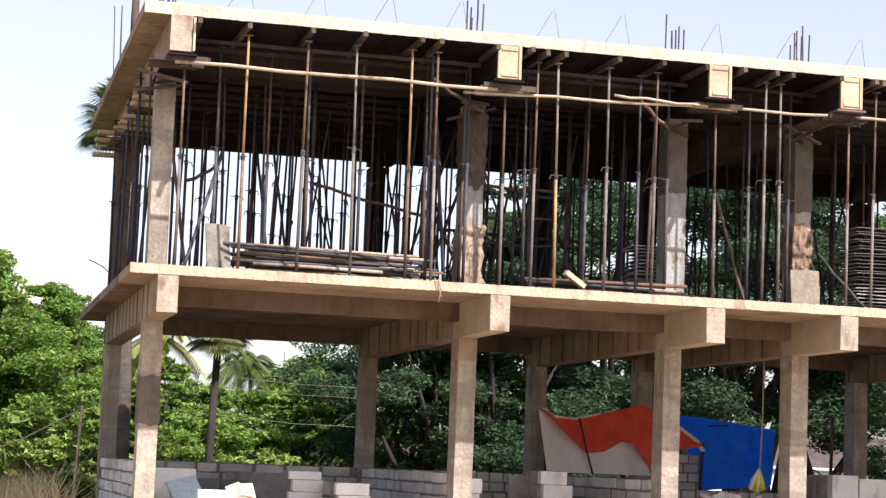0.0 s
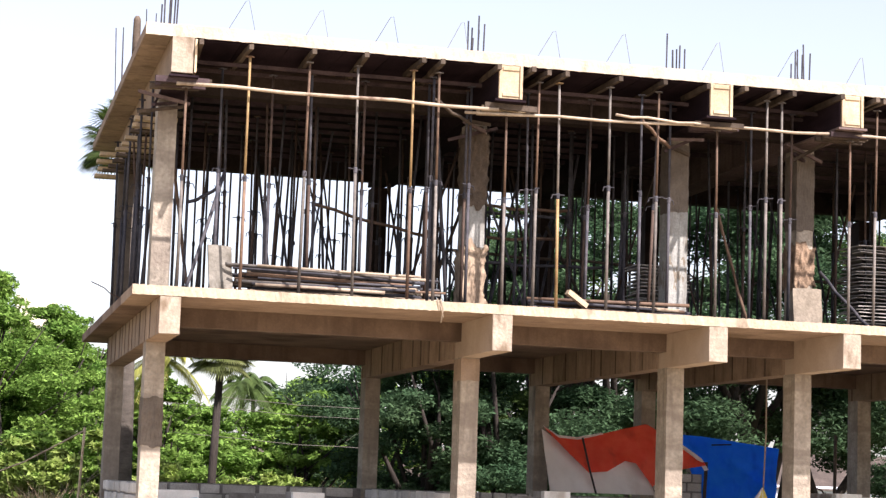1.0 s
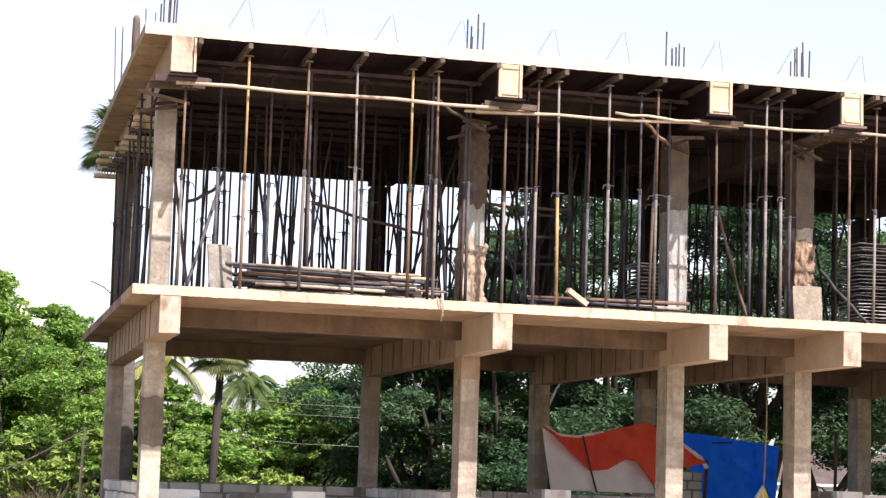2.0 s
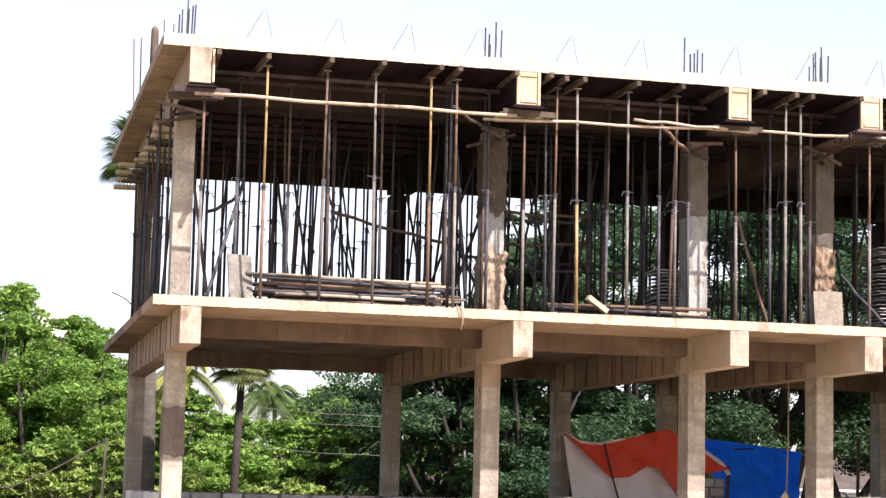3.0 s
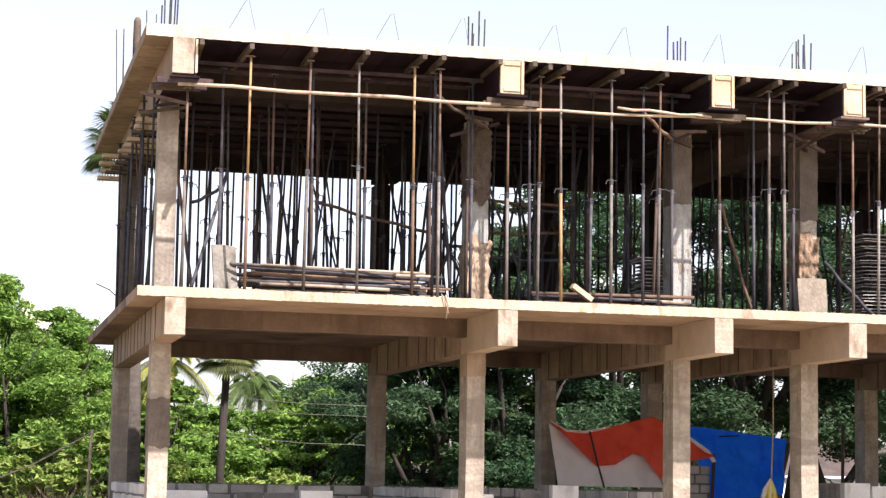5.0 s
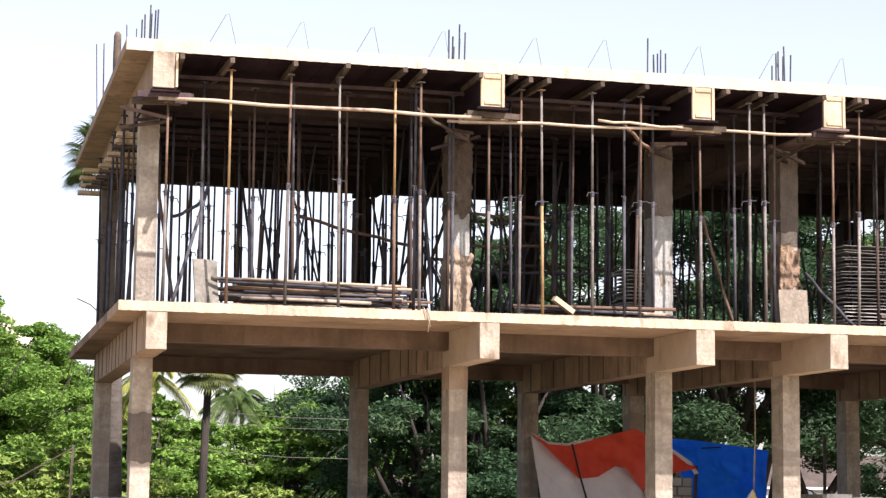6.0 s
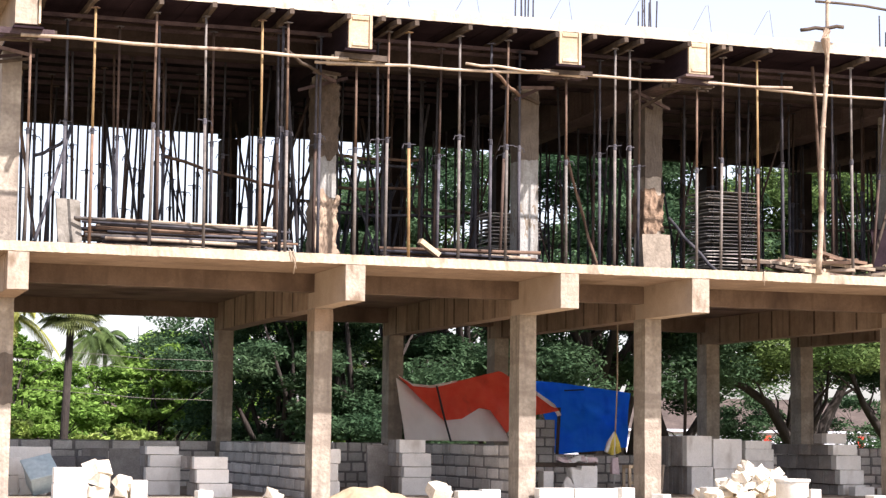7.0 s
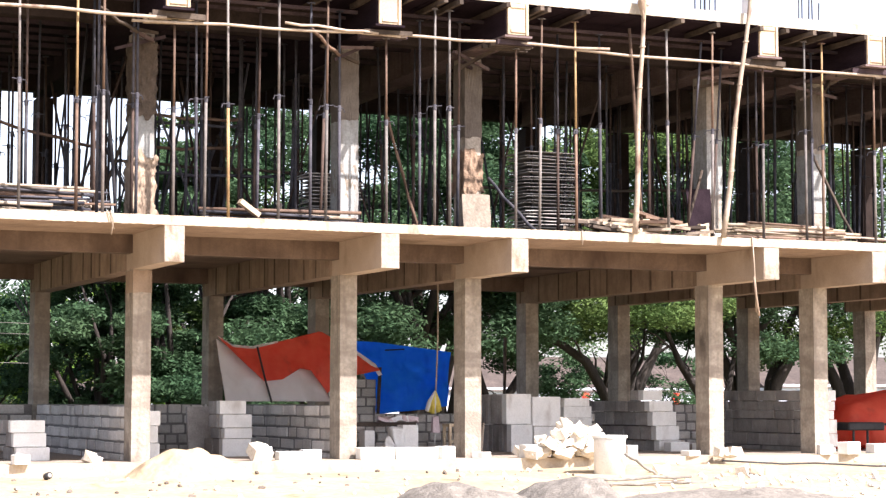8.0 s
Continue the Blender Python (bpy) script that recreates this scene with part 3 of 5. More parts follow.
def palm(x, y, z0, height, r, fan, n, seed, lean, label, reach=2.0, leafm=None, size=0.5):
    rng = np.random.default_rng(seed)
    t = thing("palm_tree", label, "palm", "palms behind the site", at=(x, y, z0))
    top = Vector((lean, 0, height))
    part("trunk", tube([(0, 0, -0.2), (lean * 0.2, 0, height * 0.4), tuple(top)], [r * 1.25, r, r * 0.85], 10), BARK if leafm == LEAF_FAN else PALM_BARK, t, smooth=True)
    verts, faces = [], []

    def blade(a, b, c, w):
        d = (b - a).cross(Vector((0, 0, 1))).normalized() * w
        k = len(verts)
        verts.extend([tuple(a - d * 0.5), tuple(a + d * 0.5), tuple(b + d), tuple(b - d), tuple(c)])
        faces.extend([(k, k + 1, k + 2, k + 3), (k + 3, k + 2, k + 4)])

    for q in range(n):
        a, e = rng.random() * math.tau, rng.uniform(-0.7, 1.2)
        d = Vector((math.cos(a) * math.cos(e), math.sin(a) * math.cos(e), math.sin(e)))
        if fan:
            hub = top + d * 0.9 * size
            side = d.cross(Vector((0, 0, 1))).normalized()
            blade(top, top + d * 0.25, hub, 0.02)
            for k in range(24):
                w = radians(-100 + k * 8.7)
                v = (d * math.cos(w) + side * math.sin(w)) * size
                mid = hub + v * 0.6
                blade(hub, mid, hub + v + Vector((0, 0, -0.12 - 0.2 * (size - 0.5))), 0.02)
        else:
            pts = [top + d * s * reach + Vector((0, 0, -0.75 * reach * s * s)) for s in [j / 12 for j in range(13)]]
            for p0, p1 in zip(pts, pts[1:]):
                dd = (p1 - p0).normalized()
                side = dd.cross(Vector((0, 0, 1))).normalized()
                blade(p0, p0.lerp(p1, 0.6), p1, 0.015)
                for sgn in (-1, 1):
                    for f in (0.0, 0.33, 0.66):
                        p = p0.lerp(p1, f)
                        v = (side * sgn + dd * 0.5 + Vector((0, 0, -0.35))).normalized() * 0.34
                        blade(p, p + v * 0.5, p + v + Vector((0, 0, -0.1)), 0.013)
    raw("fronds", verts, faces, leafm or LEAF_P, t)
    return t


palm(0.62, 12.2, -0.8, 7.3, 0.15, True, 60, 3, -0.2, "tall fan palm with ragged round fronds", size=0.53)
palm(2.22, 13.0, -0.8, 3.72, 0.075, True, 60, 4, 0.09, "slim fan palm with drooping fronds", size=0.36, leafm=LEAF_FAN)
palm(1.35, 14.5, -0.8, 3.75, 0.035, False, 10, 5, 0.05, "feathery yellowing palm among the bushes", 0.9, LEAF_Y)
palm(5.65, 34, -0.8, 4.3, 0.07, False, 20, 6, 0.1, "distant feathery coconut palm", 0.95)
palm(6.35, 36, -0.8, 4.45, 0.07, False, 20, 7, 0.0, "distant feathery coconut palm", 0.95)


# ---- formwork under the roof slab ----
FRONT = [0.79, 1.47, 2.09, 2.74, 3.05, 4.27, 4.55, 5.17, 5.77, 7.2, 7.4, 8.65, 9.18, 10.52, 11.17, 12.66, 12.93, 14.5, 15.2, 15.9, 17.0, 17.6]
for i, (a, b) in enumerate(zip(XS, XS[1:])):
    fw = thing("formwork", "weathered timber formwork boards and joists under the roof slab", "formwork", "formwork bays")
    x = a + 0.16
    while x < b - 0.2:
        w = min(0.45 + 0.2 * random.random(), b - 0.16 - x)
        for y0, y1 in ((0.05, 1.38), (1.7, 4.3), (4.31, 7.1), (7.45, 8.5)):
            dz = 0.006 * random.random()
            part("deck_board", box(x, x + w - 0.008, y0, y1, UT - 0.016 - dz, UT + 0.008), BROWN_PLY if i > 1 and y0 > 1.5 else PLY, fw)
        x += w
    y = 1.95
    while y < 7.0:
        dz = 0.02 * random.random()
        part("ledger", cut_box(a + 0.17, b - 0.17, y, y + 0.07, 5.575 + dz, 5.63 + dz, 0.8, 0.012), LEDGER if i < 2 else SHADE_TIMBER, fw)
        y += (0.5 if i < 2 else 1.1) + 0.1 * random.random()
    for y in (0.62, 1.05, 7.9):
        dz = 0.02 * random.random()
        part("ledger", cut_box(a + 0.17, b - 0.17, y, y + 0.05, 5.54 + dz, 5.58 + dz, 0.8, 0.012), SHADE_TIMBER, fw)
    for x in [q for q in FRONT if a < q < b] + [a + 0.24, b - 0.22]:
        k = random.uniform(-0.05, 0.05)
        bm = cut_box(-0.026, 0.026, -0.07 - 0.13 * random.random(), random.uniform(0.75, 1.3), -0.065, 0.0, 0.25, 0.014, 4)
        bmesh.ops.transform(bm, matrix=pose(x + k, 0, UT - 0.03, random.uniform(-0.6, 0.4), 0, random.uniform(-3, 3)), verts=bm.verts[:])
        part("joist", bm, TIMBER, fw)

# boxed beams: side boards, bottom board and the pale end panel
for i, x in enumerate(XS):
    x -= (0, 0, 0.03, 0.04, 0.03, 0.03, 0.03, 0.03)[i]
    bx = thing("beam_box", "timber box formwork around a roof beam", "formwork", "beam boxes")
    if i:
        for s in (-1, 1):
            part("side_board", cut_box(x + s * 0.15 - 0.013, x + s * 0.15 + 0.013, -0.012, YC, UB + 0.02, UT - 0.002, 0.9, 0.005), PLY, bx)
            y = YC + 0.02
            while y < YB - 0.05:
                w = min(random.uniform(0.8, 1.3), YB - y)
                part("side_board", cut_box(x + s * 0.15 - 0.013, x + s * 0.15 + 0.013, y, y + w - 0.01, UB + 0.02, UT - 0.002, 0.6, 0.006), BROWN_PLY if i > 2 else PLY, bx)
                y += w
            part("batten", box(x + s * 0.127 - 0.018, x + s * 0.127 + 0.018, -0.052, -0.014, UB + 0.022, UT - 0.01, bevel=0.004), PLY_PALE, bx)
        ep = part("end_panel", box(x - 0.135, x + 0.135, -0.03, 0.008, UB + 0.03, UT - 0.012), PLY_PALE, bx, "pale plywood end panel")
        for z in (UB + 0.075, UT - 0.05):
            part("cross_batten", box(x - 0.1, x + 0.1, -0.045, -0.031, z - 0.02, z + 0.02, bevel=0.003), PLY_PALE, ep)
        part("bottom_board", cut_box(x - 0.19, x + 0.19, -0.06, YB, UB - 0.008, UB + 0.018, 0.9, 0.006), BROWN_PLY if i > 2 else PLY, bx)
    else:
        part("bottom_board", cut_box(x - 0.14, x + 0.19, -0.03, YB, UB - 0.025, UB - 0.002, 0.9, 0.006), PLY, bx)
        for k in range(11):
            y = 2.0 + 0.5 * k
            part("cross_plank", box(-0.25 - 0.14 * random.random(), 0.25, y, y + 0.16, UB - 0.10 + 0.02 * random.random(), UB - 0.05, m=pose(0, 0, 0, 0, 0, random.uniform(-0.4, 0.4))), random.choice([TIMBER, PLY_PALE]), bx)
        for k in range(4):
            part("edge_plank", box(-0.37 - 0.05 * random.random(), 0.3, 7.3 + 0.28 * k, 7.5 + 0.28 * k, 5.48 - 0.07 * k, 5.53 - 0.07 * k), PLY_PALE, bx)
    # short bearers under the beam, poking out in front
    for k in range(4):
        yy = 0.05 + 0.13 * k
        part("bearer", box(x - 0.22 - 0.1 * random.random(), x + 0.25 + 0.12 * random.random(), yy, yy + 0.06, UB - 0.085, UB - 0.015 - 0.02 * random.random(), m=Matrix.Translation((x, yy, UB)) @ pose(0, 0, 0, 0, random.uniform(-3.5, 3.5), random.uniform(-9, 9)) @ Matrix.Translation((-x, -yy, -UB))), random.choice([TIMBER, TIMBER, PLY_PALE, SHADE_TIMBER]), bx)
    for k in range(3):
        yy = 1.0 + 0.16 * k
        bm = box(-0.36 * random.uniform(0.6, 1.1), 0.32 * random.uniform(0.5, 1.1), 0, 0.05, -0.02, 0.018)
        bmesh.ops.transform(bm, matrix=pose(x - 0.05, yy, UB - 0.09 - 0.035 * k, 12 * random.random(), random.uniform(-30, 30), random.uniform(-50, 50)), verts=bm.verts[:])
        part("loose_plank", bm, random.choice([TIMBER, SHADE_TIMBER, BROWN_PLY]), bx)


# ---- props ----
def prop(z1, low, high, label, split=0.5):
    h = z1 - ZS
    p = thing("steel_prop", label, "prop", "props under the roof slab")
    zc = h * split
    part("outer_tube", tube([(0, 0, 0.01), (0, 0, zc)], 0.0195, 8), low, p, smooth=True)
    part("inner_tube", tube([(0, 0, zc - 0.02), (0, 0, h - 0.01)], 0.0155, 8), high, p, smooth=True)
    c = part("collar", tube([(0, 0, zc - 0.045), (0, 0, zc - 0.04), (0, 0, zc + 0.02), (0, 0, zc + 0.026)], [0.021, 0.0245, 0.0245, 0.019], 8), STEEL, p)
    part("pin_handle", tube([(-0.09, 0.0, zc + 0.01), (0.08, 0.02, zc - 0.0), (0.1, 0.02, zc - 0.05)], 0.0065, 5), STEEL, c)
    part("base_plate", box(-0.06, 0.06, -0.06, 0.06, 0.0, 0.01), low, p)
    part("head_plate", box(-0.035, 0.035, -0.04, 0.04, h - 0.01, h), low, p)
    return p


def bamboo_prop(h, label):
    p = thing("bamboo_prop", label, "prop", "props under the roof slab")
    pts = [(0.012 * math.sin(k * 1.3), 0.01 * math.cos(k * 0.9), h * k / 8) for k in range(9)]
    part("pole", tube(pts, [0.032 - 0.0012 * k for k in range(9)], 8), BAMBOO, p, smooth=True)
    return p


Z_IN, Z_FR = 5.55, 5.59
kinds_front = [prop(Z_FR, GREY_STEEL, RUST, "steel prop, grey below and rusty brown above", 0.52), prop(Z_FR, GREY_STEEL, GREY_STEEL, "plain grey steel prop", 0.55), prop(Z_FR, OCHRE, GREY_STEEL, "steel prop, ochre below and grey above", 0.5), prop(Z_FR, RUST, OCHRE, "rusty steel prop with ochre upper tube", 0.48)]
# inner props use darker steel and rust than the front: shade in colour
DARK_RUST = mat("shaded_brown_steel", (0.04, 0.03, 0.028), (0.105, 0.073, 0.058), 6, 0.75, 0.15, 60, rand=0.3, spec=0.1)
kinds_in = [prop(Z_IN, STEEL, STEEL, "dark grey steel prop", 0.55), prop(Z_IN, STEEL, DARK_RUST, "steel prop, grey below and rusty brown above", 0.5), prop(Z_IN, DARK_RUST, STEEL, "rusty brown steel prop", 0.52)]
used = set()


def stand(kind, x, y, tx, ty, yaw):
    m = pose(x, y, ZS, tx, ty, yaw)
    if kind in used:
        return copy_thing(kind, m)
    used.add(kind)
    kind.matrix_basis = m
    return kind


order = [3, 0, 1, 3, 0, 0, 2, 1, 0, 1, 1, 0, 3, 1, 0, 1, 3, 0, 1, 0, 1, 0]
for k, x in enumerate(FRONT):
    stand(kinds_front[order[k]], x, 0.16 + 0.05 * random.random(), random.uniform(-0.6, 0.6), random.uniform(-0.7, 0.6), random.uniform(0, 360))
short = prop(UB - 0.1, GREY_STEEL, RUST, "steel prop under the end of a roof beam", 0.55)
for x in (0.08, 3.89, 6.57, 8.32, 11.98, 13.78, 16.25):
    stand(short, x, 0.2, 0, random.uniform(-0.5, 0.5), random.uniform(0, 360))
for y in (0.75, 2.05, 2.75, 3.55, 4.4, 5.25, 6.1, 6.75, 8.15):
    x = -0.12 + 0.35 * random.random()
    while x < 18.4:
        near = min(abs(x - q) for q in XS)
        if near > 0.2 or not (y < YC + 0.6 or y > YB - 0.3):
            lean = 5.5 if random.random() < 0.33 else 0.8
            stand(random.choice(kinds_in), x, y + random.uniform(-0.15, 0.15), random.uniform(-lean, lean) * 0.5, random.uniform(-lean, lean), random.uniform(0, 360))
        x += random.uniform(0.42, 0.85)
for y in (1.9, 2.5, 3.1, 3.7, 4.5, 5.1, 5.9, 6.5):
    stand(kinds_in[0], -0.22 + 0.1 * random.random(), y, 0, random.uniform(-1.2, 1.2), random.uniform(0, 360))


def bar(name, label, category, p, q, r, material, group="", bend=0.0, seg=7):
    p, q = Vector(p), Vector(q)
    pts = [tuple(p.lerp(q, k / 6) + Vector((0, 0, -bend * math.sin(k / 6 * math.pi))) + Vector((0.3, 0.2, 1)) * (0.012 * math.sin(k * 2.1 + p.x * 3))) for k in range(7)]
    ob = part(name, tube(pts, r, seg), material, smooth=True)
    return tagged(ob, label, category, group)


# runners of bamboo along the front
for p, q, r in [((-0.05, 0.06, 5.19), (3.75, 0.07, 5.19), 0.022), ((3.35, 0.11, 5.14), (6.7, 0.09, 5.2), 0.019), ((5.2, 0.05, 5.24), (6.4, 0.06, 5.2), 0.017), ((6.5, 0.07, 5.2), (9.6, 0.08, 5.24), 0.019), ((9.1, 0.1, 5.2), (13.9, 0.08, 5.17), 0.019), ((13.6, 0.1, 5.2), (18.0, 0.08, 5.18), 0.019)]:
    bar("bamboo_runner", "long pale bamboo pole tied along the props", "bamboo pole", p, q, r, BAMBOO, "bamboo runners")
# braces between props
for p, q in [((0.25, 0.9, 2.9), (0.7, 1.3, 4.4)), ((0.35, 2.0, 4.1), (0.75, 2.2, 4.35)), ((0.45, 2.2, 2.9), (0.2, 2.8, 5.0)), ((2.0, 2.4, 4.25), (3.6, 2.6, 3.95)), ((3.6, 3.2, 2.9), (4.2, 3.4, 4.5)), ((4.4, 3.2, 2.9), (3.7, 3.4, 4.4)), ((3.5, 1.3, 2.88), (3.2, 0.9, 5.2)), ((4.2, 4.6, 4.05), (7.5, 4.6, 4.0)), ((4.3, 2.9, 3.7), (6.2, 3.0, 3.75)), ((5.0, 4.0, 2.9), (5.7, 4.2, 4.5)), ((6.4, 4.0, 2.9), (5.6, 4.1, 4.4)), ((8.45, 1.3, 3.65), (8.75, 0.5, 2.9)), ((7.1, 1.5, 4.4), (7.6, 1.6, 2.9)), ((10.02, 0.3, 5.6), (10.42, 0.7, 2.88)), ((11.2, 1.0, 2.9), (11.7, 1.3, 3.9)), ((13.4, 1.2, 4.3), (14.0, 0.9, 2.9)), ((9.5, 4.4, 3.9), (13.4, 4.4, 4.0)), ((3.55, 0.6, 5.1), (3.0, 0.25, 5.3)), ((6.1, 0.6, 5.0), (5.6, 0.25, 5.25)), ((4.42, 3.0, 4.475), (5.6, 3.0, 4.48)), ((4.42, 3.04, 4.385), (5.6, 3.04, 4.40)), ((4.5, 3.3, 4.08), (5.7, 3.3, 4.16))]:
    if min(p[2], q[2]) > 3.0:
        stand(kinds_in[0], p[0], p[1], 0, 0, 20)
        stand(kinds_in[0], q[0], q[1], 0, 0, 50)
    bar("brace_pole", "dark thin pole tied as a brace between props", "brace", p, q, 0.022, random.choice([STEEL, RUST, TIMBER]), "braces", 0.02)


tilt = random.Random(77)
for k in range(34):
    x, y = (tilt.uniform(1.9, 6.3) if k < 20 else tilt.uniform(6.9, 14.5)), tilt.uniform(2.4, 6.7)
    dx = tilt.choice((-1, 1)) * tilt.uniform(0.25, 0.95)
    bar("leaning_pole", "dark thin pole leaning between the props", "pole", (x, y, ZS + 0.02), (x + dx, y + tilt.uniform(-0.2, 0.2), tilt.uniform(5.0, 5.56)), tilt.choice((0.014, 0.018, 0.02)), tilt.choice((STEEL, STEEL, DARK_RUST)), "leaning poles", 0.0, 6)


# ---- upper columns: sacking and form marks ----
def wrap(name, label, x, z0, z1, grow, material, amount, seed):
    """A coat or cloth round a column: rings of points, folded and torn at its ends."""
    bm = bmesh.new()
    rows, n = 40, 64
    hx, hy = CW / 2 + grow, CD / 2 + grow
    rings = []
    for j in range(rows + 1):
        ring = []
        for i in range(n):
            a = i / n * 4
            s, f = int(a) % 4, a - int(a)
            px, py = [(-hx + 2 * hx * f, -hy), (hx, -hy + 2 * hy * f), (hx - 2 * hx * f, hy), (-hx, hy - 2 * hy * f)][s]
            z = z0 + (z1 - z0) * j / rows
            fold = noise.fractal(Vector((px * 26 + seed * 3 + 0.6 * math.sin(z * 7), py * 26, z * 3.0)), 1, 2, 4)
            lump = noise.noise(Vector((px * 5, py * 5 + seed, z * 9)))
            k = 1 + (abs(fold) * amount * 0.8 + max(0, lump) * amount * 0.35) / hx
            end = noise.fractal(Vector((px * 9, py * 9, seed * 5.1)), 1, 2, 3) * amount * 2.5
            edge = (j / rows - 0.5) * 2
            ring.append(bm.verts.new((x + px * k, YC + CD / 2 + py * (1 + (k - 1) * 0.7), z + end * edge ** 5)))
        rings.append(ring)
    for a, b in zip(rings, rings[1:]):
        for i in range(n):
            bm.faces.new((a[i], a[(i + 1) % n], b[(i + 1) % n], b[i]))
    ob = part(name, bm, material, smooth=amount > 0.02)
    return tagged(ob, label, "sacking" if amount > 0.02 else "coating", "wraps on the columns")


PANEL = mat("cement_stained_ply", (0.16, 0.135, 0.105), (0.30, 0.255, 0.20), 5, 0.9, 0.3, 30, stain=(0.36, 0.32, 0.26), stain_scale=3)
PANEL_GREY = mat("grey_cement_board", (0.135, 0.125, 0.105), (0.25, 0.232, 0.20), 6, 0.92, 0.4, 30, stain=(0.10, 0.088, 0.072), stain_scale=6, stain_at=0.55)
# brown jute, its colour deepened for the shade under the roof slab
SACK_SHADE = mat("shaded_brown_sacking", (0.055, 0.042, 0.032), (0.15, 0.115, 0.085), 5, 0.98, 0.6, 45)
wrap("sacking", "brown jute sacking hung round the top of a column", XS[1], 4.2, 5.18, 0.008, SACK_SHADE, 0.055, 1)
wrap("sacking", "pale torn sacking wrapped round the foot of a column", XS[1], 2.89, 3.72, 0.008, JUTE, 0.065, 2)
wrap("sacking", "tan sacking strip tied round a column", XS[3], 3.45, 4.0, 0.006, JUTE_BROWN, 0.045, 3)
# the dark tone of these column tops holds the roof slab's shade
for i in (2, 3, 5, 7):
    wrap("cement_coat", "cement coat round a column top, darkened for the slab's shade", XS[i], 4.2 + 0.06 * (i % 3), 5.2, 0.006, DAMP_SHADE, 0.012, 4 + i).data.update()
wrap("damp_patch", "dark damp patch on a ground floor column", XS[0], 1.1, 1.68, 0.003, DAMP_SHADE, 0.02, 14)
wrap("damp_patch", "damp cement patch on a ground floor column", XS[1], 2.05, 2.32, 0.002, CONC_MARK, 0.004, 15)
for i, z0, z1 in ((1, 3.7, 4.36), (2, 3.05, 4.33), (4, 3.6, 4.5), (5, 3.4, 4.25)):
    wrap("cement_coat", "pale grey slurry coat on a column", XS[i], z0, z1, 0.0035, PLASTER_GREY, 0.01, 30 + i)
wrap("cement_coat", "pale splashes of dried slurry on a column", XS[2], 3.3, 3.75, 0.003, PANEL, 0.006, 12)


# ---- things lying on the upper floor ----
def panel(label, x, y, w, h, yaw, tilt, material):
    t = thing("form_panel", label, "panel", "loose form panels", at=(x, y, ZS))
    t.rotation_euler = (radians(-tilt), 0, radians(yaw))
    bm = box(-w / 2, w / 2, 0, 0.02, 0.0, h)
    bmesh.ops.subdivide_edges(bm, edges=bm.edges[:], cuts=5, use_grid_fill=True)
    part("board", rough(bm, 0.012, 4), material, t)
    for s in (-1, 1):
        part("batten", box(s * (w / 2 - 0.05) - 0.025, s * (w / 2 - 0.05) + 0.025, 0.022, 0.06, 0.02, h - 0.02), TIMBER, t)
    return t


panel("cement-stained form panel leaning near the slab edge", 0.62, 0.45, 0.30, 0.56, 20, 10, PANEL_GREY)
panel("cement-stained form panel leaning on a column", 7.86, 0.35, 0.36, 0.46, -6, 9, PANEL)
panel("dark form panel leaning on a column", 11.62, 1.15, 0.36, 0.8, -8, 12, PLY)


def bundle(label, x0, x1, y, n, seed, stuffs=None):
    """Poles laid in a loose heap, some askew and poking out."""
    rng = random.Random(seed)
    t = thing("pole_bundle", label, "pole stack", "bundles on the upper floor")
    for k in range(n):
        row = k // 6
        a, b = x0 + rng.uniform(-0.15, 0.3), x1 - rng.uniform(-0.1, 0.7)
        yy = y + 0.06 * (k % 6) + rng.uniform(-0.03, 0.03)
        z = ZS + 0.026 + 0.052 * row + rng.uniform(0, 0.02)
        dz = rng.uniform(-0.02, 0.045) if row else 0.0
        rad = rng.choice([0.016, 0.02, 0.024])
        part("pole", tube([(a, yy, z + dz), ((a + b) / 2, yy + rng.uniform(-0.05, 0.05), z + dz * 0.4 + 0.006), (b, yy + rng.uniform(-0.1, 0.1), z)], rad, 6), rng.choice(stuffs or [RUST, GREY_STEEL, RUST, BAMBOO, STEEL]), t, smooth=True)
    return t


bundle("pile of rusty poles and bars lying along the slab edge", 0.75, 3.2, 0.42, 36, 1)
bundle("low pile of poles lying along the slab edge", 4.35, 6.4, 0.4, 14, 2)
bundle("pile of pale bamboo poles lying along the slab edge", 11.5, 13.6, 0.3, 22, 3, [BAMBOO, BAMBOO, PLY_PALE, RUST])
bundle("low pile of poles lying along the slab edge", 13.5, 15.4, 0.5, 10, 4)


def sheet_stack(label, x, y, w, d, n, seed):
    rng = random.Random(seed)
    t = thing("sheet_stack", label, "stack", "stacks of steel centering sheets", at=(x, y, ZS))
    me = mesh_of("sheet", tray(w, d), SHEET_STEEL)
    for k in range(n):
        ob = new("sheet", me)
        ob.parent = t
        ob.matrix_basis = pose(rng.gauss(0, 0.016) + 0.012 * math.sin(k * 0.7), rng.uniform(-0.04, 0.04), 0.02 + 0.047 * k, rng.uniform(-1.2, 1.2), rng.uniform(-1.8, 1.8), rng.uniform(-4, 4))
    return t


def tray(w, d):
    bm = box(-w / 2, w / 2, -d / 2, d / 2, 0.022, 0.019)
    for s in (-1, 1):
        box(-w / 2, w / 2, s * d / 2 - 0.003, s * d / 2 + 0.003, 0.011, 0.022, bm)
        box(s * w / 2 - 0.003, s * w / 2 + 0.003, -d / 2, d / 2, 0.006, 0.022, bm)
    return bm


sheet_stack("tall untidy stack of grey steel centering sheets", 9.7, 2.25, 0.78, 0.55, 27, 5)
sheet_stack("stack of grey steel centering sheets beside a column", 6.62, 2.35, 0.68, 0.5, 18, 6)


